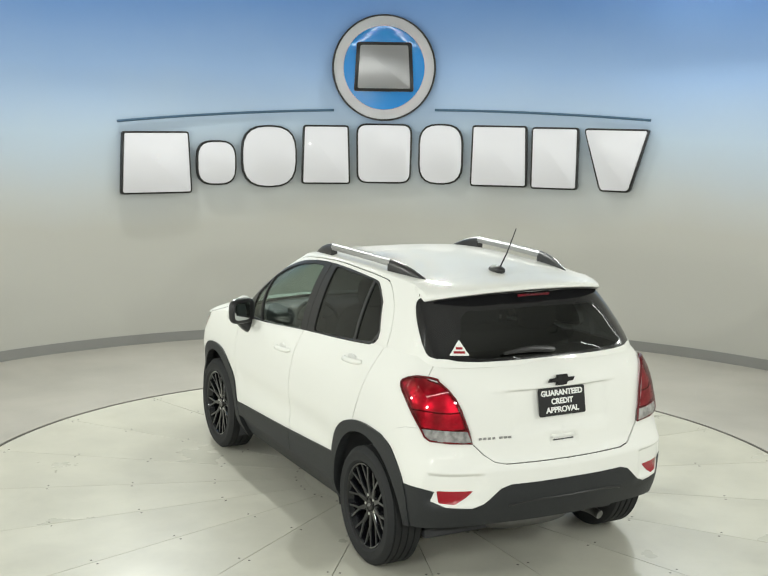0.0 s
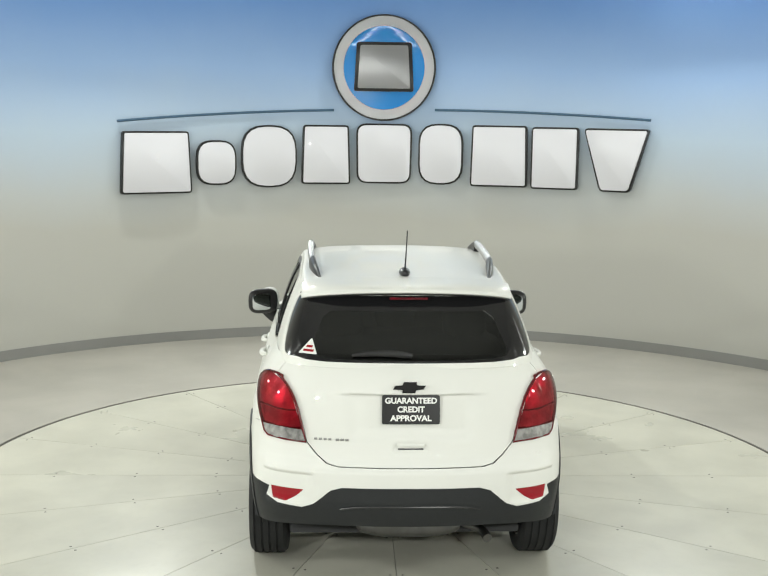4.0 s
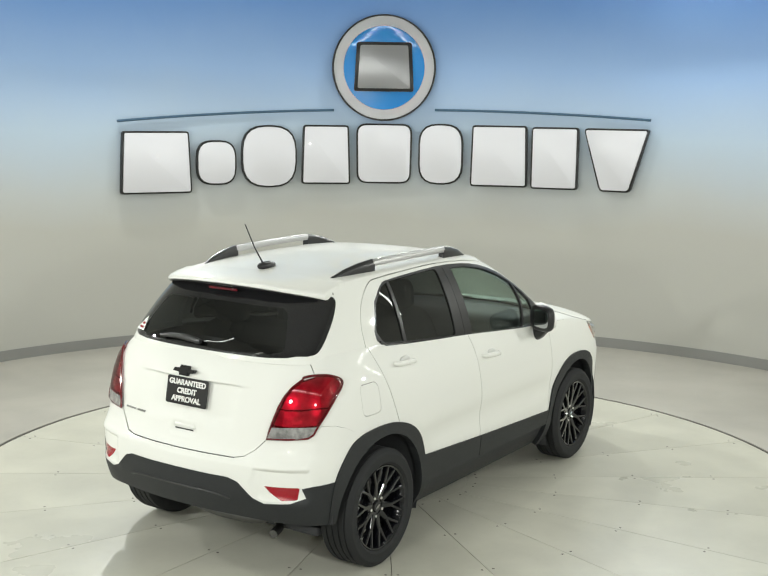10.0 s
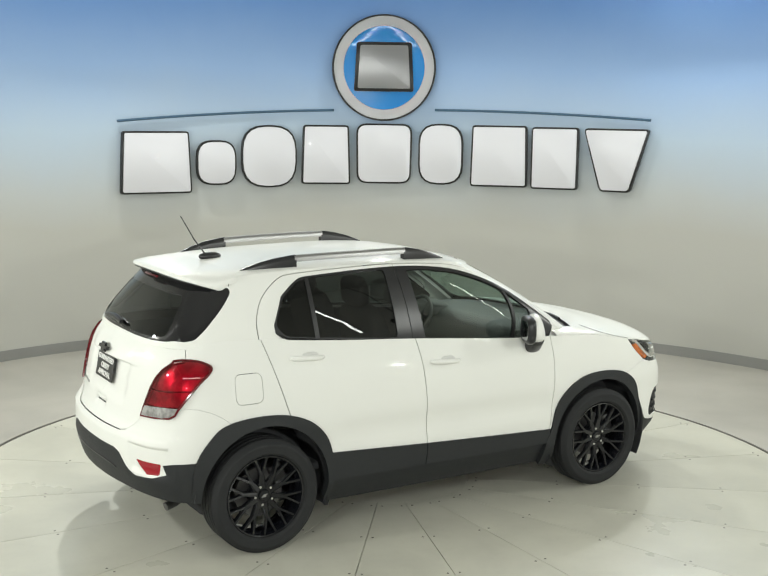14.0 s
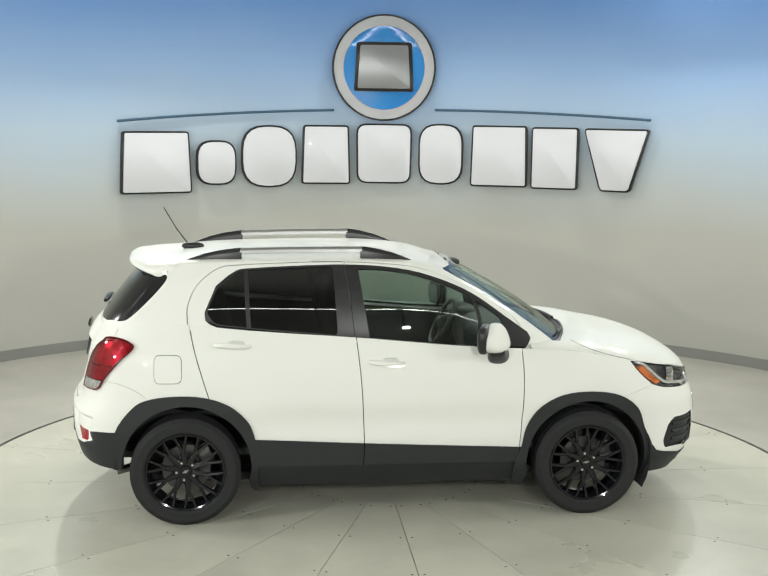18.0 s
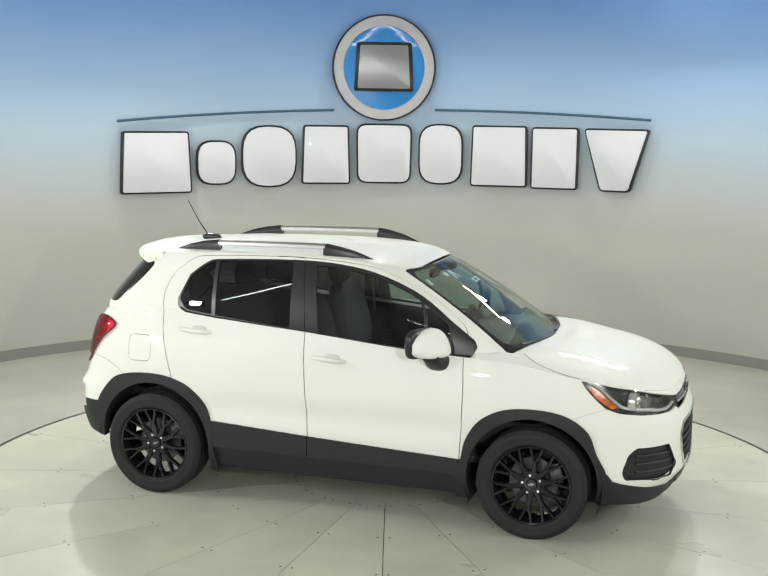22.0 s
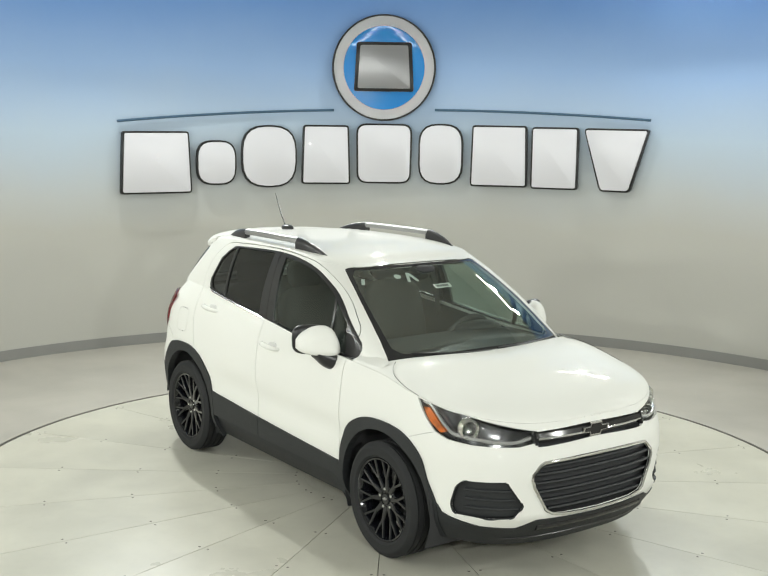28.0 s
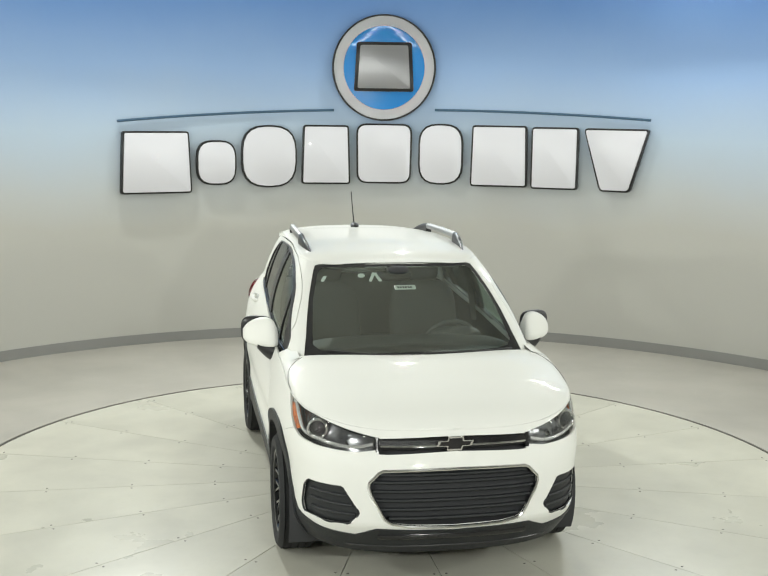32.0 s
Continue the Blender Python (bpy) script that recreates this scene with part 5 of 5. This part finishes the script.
MIRROR_SHELL = [(0.832, 0.590, 0.690, 1.108, 1.215), (0.858, 0.576, 0.706, 1.096, 1.262), (0.905, 0.566, 0.708, 1.092, 1.278), (0.965, 0.566, 0.694, 1.098, 1.262), (1.015, 0.572, 0.668, 1.112, 1.228), (1.040, 0.586, 0.640, 1.136, 1.192)]
MIRROR_STALK = [(0.785, 0.625, 0.765, 0.985, 1.085), (0.83, 0.612, 0.752, 0.990, 1.105), (0.875, 0.605, 0.728, 1.015, 1.120), (0.93, 0.602, 0.700, 1.070, 1.130)]
for sgn in (1, -1):
    turn = Matrix.Rotation(radians(21 * sgn), 4, "Z")
    mir = part("mirror_shell", cross_loft([(y - 0.026, a, b, c - 0.010, d - 0.010) for y, a, b, c, d in MIRROR_SHELL], sgn, 0.42, lean=0.22), PAINT, car, "white door mirror shell", angle=70)
    part("mirror_stalk", cross_loft(MIRROR_STALK, sgn), SATIN, mir, "black mirror stalk", angle=70)
    part("mirror_bezel", blob(0.034, 0.110, 0.091, (0.572, 0.920 * sgn, 1.174), 0.6, 24, 12, turn), SATIN, mir, "black mirror housing")
    part("mirror_face", blob(0.004, 0.074, 0.062, (0.538, 0.925 * sgn, 1.174), 0.5, 24, 10, turn), MIRROR, mir, "reflecting mirror glass")
    for hx, hz in ((-0.98, 1.122), (-0.027, 1.012)):
        q, _ = LOW.S(hx, hz)
        p0 = LOW.at(q, hz)
        y0 = float(p0[1])
        pts = [(hx + dx, (y0 + dy) * sgn, hz + 0.006 - dx * 0.06) for dx, dy in ((-0.112, -0.004), (-0.095, 0.018), (-0.05, 0.026), (0.02, 0.027), (0.075, 0.022), (0.108, -0.004))]
        h = part("door_handle", tube(pts, [0.010, 0.015, 0.017, 0.017, 0.015, 0.010], 10, flat=1.0, up=(0, 1, 0)), PAINT, car, "white pull door handle")
        # cup in the darker colour that paints shade behind the grip
        part("handle_cup", blob(0.055, 0.012, 0.026, (hx + 0.02, (y0 - 0.009) * sgn, hz + 0.010), 0.8), CUP_SHADE, h)

    line = []
    for x, z in ((0.865, 1.086), (0.60, 1.092), (0.34, 1.102), (0.05, 1.128), (-0.25, 1.156), (-0.57, 1.184), (-0.89, 1.214), (-1.08, 1.235), (-1.128, 1.258)):
        p, nn = GREEN.at(*GREEN.S(x, z)), GREEN.normal(*[np.array(v) for v in GREEN.S(x, z)])
        line.append(p + nn * 0.003)
    part("belt_moulding", tube([(p[0], p[1] * sgn, p[2]) for p in line], 0.0075, 8), GLOSSBLK, car, "gloss black moulding below the side windows")

# ---- lamps ----
for side, sgn in ((0, 1), (1, -1)):
    pos, nor, fs = P["headlamp"]
    bowl = part("lamp_bowl", panel_mesh("lamp_bowl", pos, nor, fs, -0.060, 0.0, side), LAMPIN, hl[side], "dark grey lamp bowl")
    part("turn_signal", panel_mesh("turn_signal", *P["amber"], -0.006, 0.03, side), AMBER, hl[side], "amber turn signal")
    pc, pn = LOW.at(*LOW.F(0.722, 0.882)), LOW.normal(*[np.array(v) for v in LOW.F(0.722, 0.882)])
    pc = pc - pn * 0.030
    m = Matrix.Translation((pc[0], pc[1] * sgn, pc[2])) @ Vector((1, 0.25 * sgn, 0.0)).to_track_quat('Y', 'Z').to_matrix().to_4x4()
    bm = lathe([(0.030, -0.016), (0.036, -0.004), (0.042, 0.008), (0.048, 0.014), (0.054, 0.013), (0.058, 0.007), (0.059, -0.03)], 28)
    bmesh.ops.transform(bm, matrix=m, verts=bm.verts[:])
    part("projector_ring", bm, CHROME, hl[side], "chrome projector ring")
    bm = lathe([(0.0005, 0.002), (0.013, 0.0), (0.024, -0.008), (0.030, -0.016)], 24)
    bmesh.ops.transform(bm, matrix=m, verts=bm.verts[:])
    part("projector_lens", bm, PROJ, hl[side])
    m2 = Matrix.Translation((1.985, 0.515 * sgn, 0.828)) @ Vector((1, 0.15 * sgn, 0.0)).to_track_quat('Y', 'Z').to_matrix().to_4x4()
    bm = lathe([(0.0005, -0.03), (0.02, -0.025), (0.036, -0.008), (0.040, 0.004)], 20)
    bmesh.ops.scale(bm, vec=(1.5, 1, 0.8), verts=bm.verts[:])
    bmesh.ops.transform(bm, matrix=m2, verts=bm.verts[:])
    part("reflector_cup", bm, CHROME, hl[side])
    line = []
    for x, y, z in [(1.600, None, 0.984), (1.655, None, 0.966), (1.712, None, 0.920), (1.772, None, 0.870), (1.83, None, 0.838)]:
        line.append(LOW.at(*LOW.S(x, z)))
    for y, z in [(0.68, 0.820), (0.60, 0.808), (0.52, 0.808), (0.44, 0.826)]:
        line.append(LOW.at(*LOW.F(y, z)))
    part("light_bar", tube([(p[0] - 0.014, (p[1] - 0.010) * sgn, p[2] + 0.006) for p in spline(line, 3)], 0.0105, 6), BARL, hl[side], "clear daytime light bar")
# ---- front: grilles, bars, badge ----


def front_line(z, y0, y1, n, inset):
    out = []
    for y in np.linspace(y0, y1, n):
        p = LOW.at(*LOW.F(abs(y), z))
        out.append((p[0] - inset, y, z))
    return out


gw = ramp([0.40, 0.445, 0.575, 0.615, 0.64, 0.70], [0.26, 0.37, 0.443, 0.453, 0.450, 0.385])
for z in (0.443, 0.492, 0.541, 0.590, 0.639, 0.678):
    hw = float(gw(z)) - 0.015
    part("grille_slat", tube(front_line(z, -hw, hw, 25, 0.020), 0.016, 8, flat=0.62), CLAD, car, "satin black grille slat")
half = [(0.0, 0.709), (0.20, 0.707), (0.385, 0.702), (0.408, 0.692), (0.458, 0.642), (0.462, 0.615), (0.449, 0.572), (0.378, 0.441), (0.34, 0.418), (0.25, 0.401), (0.12, 0.394), (0.0, 0.392)]
loop = [(y, z) for y, z in half] + [(-y, z) for y, z in half[-2:0:-1]]
pts = []
for y, z in loop:
    p = LOW.at(*LOW.F(abs(y), z))
    pts.append((p[0] + 0.002, y, z))
part("grille_frame", tube(pts, 0.009, 8, closed=True, up=(1, 0, 0)), CHROME, car, "chrome frame round the main grille")
part("upper_grille", tube(front_line(0.828, -0.40, 0.40, 25, 0.034), 0.040, 8, flat=0.9), GLOSSBLK, car, "gloss black upper grille band")
for sgn in (1, -1):
    part("grille_end", tube([(float(LOW.at(*LOW.F(0.408, z))[0]) - 0.006, 0.408 * sgn, z) for z in (0.792, 0.815, 0.84, 0.866)], 0.013, 8), GLOSSBLK, car, "gloss black end piece of the upper grille")
    part("chrome_strip", tube(front_line(0.826, 0.095 * sgn, 0.395 * sgn, 12, -0.001), 0.0085, 8, flat=0.8), CHROME, car, "chrome strip in the upper grille")
    for z in (0.455, 0.505, 0.555):
        ln = [LOW.at(*LOW.F(0.53 + (z - 0.45) * 0.35, z)), LOW.at(*LOW.F(0.62, z)), LOW.at(*LOW.F(0.70, z)), LOW.at(*LOW.S(1.895, z))]
        part("fog_slat", tube([(p[0] - 0.016, (p[1] - 0.010) * sgn, z) for p in ln], 0.012, 8, flat=0.7), CLAD, car)
    ring = [LOW.at(q, z) for q, z in fog[::2]]
    part("fog_frame", tube([(p[0] - 0.004, (p[1] - 0.003) * sgn, p[2]) for p in ring], 0.006, 6, closed=True, up=(1, 0.4 * sgn, 0)), CLAD, car, "black fog recess frame")
part("lower_intake", tube(front_line(0.338, -0.40, 0.40, 21, 0.014), 0.030, 10, flat=0.9), GLOSSBLK, car, "gloss black lower intake band")
part("lower_lip", tube(front_line(0.262, -0.58, 0.58, 27, 0.004), [0.006] + [0.018] * 25 + [0.006], 8, flat=0.7), SATIN, car, "satin black lip under the front bumper")


def cross_badge(w, h, depth, m, name, label, edge, face):
    k = 0.20
    p = [(-w / 2, -h * 0.18), (-w * k, -h * 0.18), (-w * k - 0.004, -h / 2), (w * k - 0.004, -h / 2), (w * k, -h * 0.18), (w / 2 - 0.012, -h * 0.18), (w / 2, h * 0.18), (w * k + 0.004, h * 0.18), (w * k + 0.004, h / 2), (-w * k + 0.004, h / 2), (-w * k, h * 0.18), (-w / 2 + 0.012, h * 0.18)]
    o = part(name, prism(p, depth, 0.002, m=m), edge, car, label, smooth=False)
    q = [(x * 0.86, y * 0.74) for x, y in p]
    part("badge_face", prism(q, depth + 0.003, 0.001, m=m), face, o, smooth=False)


M_FRONT = Matrix.Rotation(radians(90), 4, "Z") @ Matrix.Rotation(radians(90), 4, "X")
M_REAR = Matrix.Rotation(radians(-90), 4, "Z") @ Matrix.Rotation(radians(90), 4, "X")
cross_badge(0.205, 0.078, 0.012, Matrix.Translation((2.110, 0, 0.836)) @ M_FRONT, "front_badge", "chrome-edged black cross badge", CHROME, GLOSSBLK)
TILT_R = Matrix.Rotation(radians(10), 4, "Y")
cross_badge(0.172, 0.058, 0.012, Matrix.Translation((-1.937, 0.01, 1.137)) @ TILT_R @ M_REAR, "rear_badge", "black cross badge on the tailgate", GLOSSBLK, GLOSSBLK)

# ---- tail: plate, bars, handle, wiper ----
mp = Matrix.Translation((-1.938, 0, 1.018)) @ TILT_R @ M_REAR
plate = part("licence_plate", prism(fillet([(-0.1525, -0.0765), (0.1525, -0.0765), (0.1525, 0.0765), (-0.1525, 0.0765)], 0.012), 0.004, m=mp), PLATEB, car, "black dealer plate with white lettering", smooth=False)
for i, (txt, sz, sq) in enumerate((("GUARANTEED", 0.042, 1.0), ("CREDIT", 0.042, 1.0), ("APPROVAL", 0.042, 1.05))):
    lettering(txt, sz, plate, WHITE, mp @ Matrix.Translation((0, 0.046 - 0.046 * i, 0.0046)), squeeze=sq)
for i, (y, wd) in enumerate(((0.500, 0.016), (0.475, 0.016), (0.450, 0.016), (0.425, 0.016), (0.385, 0.020), (0.360, 0.020), (0.335, 0.018))):
    p = LOW.at(*LOW.R(y, 0.855))
    part("name_bar", box(0.006, wd, 0.012, (p[0] - 0.002, y, 0.855), 0.001), SILVER, car)
st = []
for y in np.linspace(-0.37, 0.37, 19):
    p = LOW.at(*LOW.R(abs(y), 0.520))
    st.append((p[0] - 0.004, y, 0.520 - 0.02 * (y / 0.37) ** 4))
part("bumper_step", tube(st, 0.006, 8), SATIN, car, "black ridge across the lower rear bumper")
part("tailgate_handle", box(0.012, 0.135, 0.007, (-1.962, 0.0, 0.812), 0.002), SATIN, car, "dark slot of the tailgate handle")
part("handle_lip", box(0.02, 0.15, 0.022, (-1.960, 0.0, 0.832), 0.008, 3), PAINT, car)
wp = []
for y in np.linspace(0.31, -0.01, 9):
    p = GREEN.at(*GREEN.R(abs(y), 1.285 + 0.012 * math.sin((0.31 - y) / 0.32 * math.pi)))
    wp.append((p[0] - 0.022, y, p[2]))
part("rear_wiper", tube(wp, [0.008, 0.011, 0.014, 0.016, 0.018, 0.019, 0.019, 0.018, 0.013], 8), SATIN, car, "black rear wiper on the tailgate glass")
for y0, y1, z0, z1 in ((0.60, 0.02, 1.115, 1.125), (0.02, -0.55, 1.11, 1.13)):
    pts = []
    for i in range(10):
        k = i / 9
        p = GREEN.at(*GREEN.F(abs(y0 + (y1 - y0) * k), z0 + (z1 - z0) * k))
        pts.append((p[0] + 0.016, y0 + (y1 - y0) * k, p[2] + 0.012))
    part("front_wiper", tube(pts, 0.009, 6), SATIN, car, "black windscreen wiper")
# ---- stickers ----


def on_glass(kind, y, z, w, h, name, material, label, lift, sgn=1):
    """A flat sticker on the greenhouse, seen from the front or behind."""
    q, _ = kind(abs(y), z)
    p, n = GREEN.at(q, z), GREEN.normal(np.array(q), np.array(z))
    if y < 0:
        p, n = p * np.array([1, -1, 1]), n * np.array([1, -1, 1])
    c, n = Vector(p), Vector(n)
    u = Vector((0, 0, 1))
    s = u.cross(n).normalized()
    v = n.cross(s)
    m = Matrix((s, v, n)).transposed().to_4x4()
    m.translation = c + n * lift
    return m


m = on_glass(GREEN.F, 0.012, 1.462, 0, 0, "", None, "", -0.012)
lab = part("stock_label", prism(fillet([(-0.07, -0.022), (0.07, -0.022), (0.07, 0.022), (-0.07, 0.022)], 0.006), 0.002, m=m), STICK, car, "white stock label inside the windscreen", smooth=False)
for i in range(6):
    part("number_bar", prism([(-0.05 + i * 0.017, -0.010), (-0.039 + i * 0.017, -0.010), (-0.039 + i * 0.017, 0.010), (-0.05 + i * 0.017, 0.010)], 0.003, m=m), SATIN, lab, smooth=False)
m = on_glass(GREEN.F, -0.25, 1.522, 0, 0, "", None, "", -0.012)
bm = lathe([(0.0005, 0.002), (0.022, 0.002), (0.024, 0.0)], 20, "Z")
bmesh.ops.transform(bm, matrix=m, verts=bm.verts[:])
part("round_sticker", bm, STICK, car, "small round pale windscreen sticker")
for yy, rot in ((-0.184, -14), (-0.148, 20)):
    m = on_glass(GREEN.F, yy, 1.515, 0, 0, "", None, "", -0.012) @ Matrix.Rotation(radians(rot), 4, "Z")
    part("hanging_tag", prism(fillet([(-0.010, -0.05), (0.010, -0.05), (0.010, 0.05), (-0.010, 0.05)], 0.006), 0.002, m=m), STICK, car, smooth=False)
m = on_glass(GREEN.F, -0.49, 1.498, 0, 0, "", None, "", -0.012)
part("inspection_sticker", prism(fillet([(-0.012, -0.03), (0.012, -0.03), (0.012, 0.03), (-0.012, 0.03)], 0.004), 0.002, m=m), STICK, car, smooth=False)
m = on_glass(GREEN.R, 0.535, 1.312, 0, 0, "", None, "", 0.002)
tri = part("warning_sticker", prism(fillet([(-0.055, -0.042), (0.055, -0.042), (0.0, 0.052)], 0.008), 0.0015, m=m), STICK, car, "white triangular sticker on the rear window", smooth=False)
for z0, wd in ((-0.030, 0.062), (-0.006, 0.036)):
    part("print_bar", prism([(-wd / 2, z0), (wd / 2, z0), (wd / 2, z0 + 0.014), (-wd / 2, z0 + 0.014)], 0.0022, m=m), REDREF, tri, smooth=False)

# ---- inside ----
part("cabin_floor", box(2.9, 1.42, 0.05, (-0.35, 0, 0.42), 0.02), INNER, car)
part("dashboard", blob(0.26, 0.70, 0.15, (0.86, 0, 1.00), 0.5, 28, 12), TRIMM, car, "black dashboard")
part("instrument_hood", blob(0.10, 0.17, 0.06, (0.66, 0.36, 1.12), 0.7), TRIMM, car)
for sgn in (1, -1):
    x0 = -0.10
    seat = part("front_seat", blob(0.26, 0.26, 0.10, (x0 + 0.08, 0.36 * sgn, 0.70), 0.5), SEATM, car, "dark grey cloth front seat")
    part("backrest", blob(0.085, 0.25, 0.33, (x0 - 0.20, 0.36 * sgn, 1.02), 0.55, rot=Matrix.Rotation(radians(-14), 4, "Y")), SEATM, seat)
    part("headrest", blob(0.055, 0.13, 0.10, (x0 - 0.31, 0.36 * sgn, 1.42), 0.6, rot=Matrix.Rotation(radians(-10), 4, "Y")), SEATM, seat)
    bk = part("rear_headrest", blob(0.05, 0.13, 0.09, (-1.16, 0.36 * sgn, 1.34), 0.6), SEATM, car)
part("rear_seat", blob(0.25, 0.62, 0.11, (-0.85, 0, 0.72), 0.4, 24), SEATM, car, "dark grey rear bench")
part("rear_backrest", blob(0.09, 0.62, 0.30, (-1.08, 0, 1.00), 0.4, 24, rot=Matrix.Rotation(radians(-12), 4, "Y")), SEATM, car)
part("parcel_shelf", box(0.45, 1.15, 0.03, (-1.50, 0, 1.16), 0.01), TRIMM, car)
mst = Matrix.Translation((0.52, 0.36, 1.05)) @ Matrix.Rotation(radians(-62), 4, "Y")
st = part("steering_wheel", tube([tuple(mst @ Vector((0.175 * math.cos(a), 0.175 * math.sin(a), 0))) for a in np.linspace(0, 2 * math.pi, 33)[:-1]], 0.015, 8, closed=True, up=(0.9, 0, 0.3)), TRIMM, car, "black steering wheel")
for a in (90, 210, 330):
    part("wheel_spoke", tube([tuple(mst @ Vector((r * math.cos(radians(a)), r * math.sin(radians(a)), -0.01))) for r in (0.03, 0.17)], 0.018, 6), TRIMM, st)
part("steering_boss", blob(0.05, 0.055, 0.05, (0.53, 0.36, 1.045), 0.7), TRIMM, st)
part("interior_mirror", blob(0.018, 0.115, 0.034, (0.42, 0.0, 1.485), 0.6, 20, 10), GLOSSBLK, car, "black interior mirror")
part("sensor_pod", blob(0.07, 0.075, 0.03, (0.50, 0.0, 1.535), 0.7), INNER, car)
for sgn in (1, -1):
    part("belt_pillar", bar_loft([(-0.25, 0.73 * sgn, 1.05, 1.10, 0.02), (-0.26, 0.70 * sgn, 1.3, 1.35, 0.02), (-0.28, 0.63 * sgn, 1.50, 1.58, 0.02)]), TRIMM, car)


# ---- what moves ----


def motions():
    """The table turns steadily and carries the car."""
    spin, ride = [], []
    for i in range(17):
        t = SECONDS * i / 16
        a = HEADING - RATE * t
        spin.append((t, pose(0, 0, 0, 0, 0, a)))
        ride.append((t, pose(0, 0, 0, 0, 0, a) @ pose(CAR_OFF[0], CAR_OFF[1], 0)))
    walk(table, spin)
    walk(car, ride)


motions()
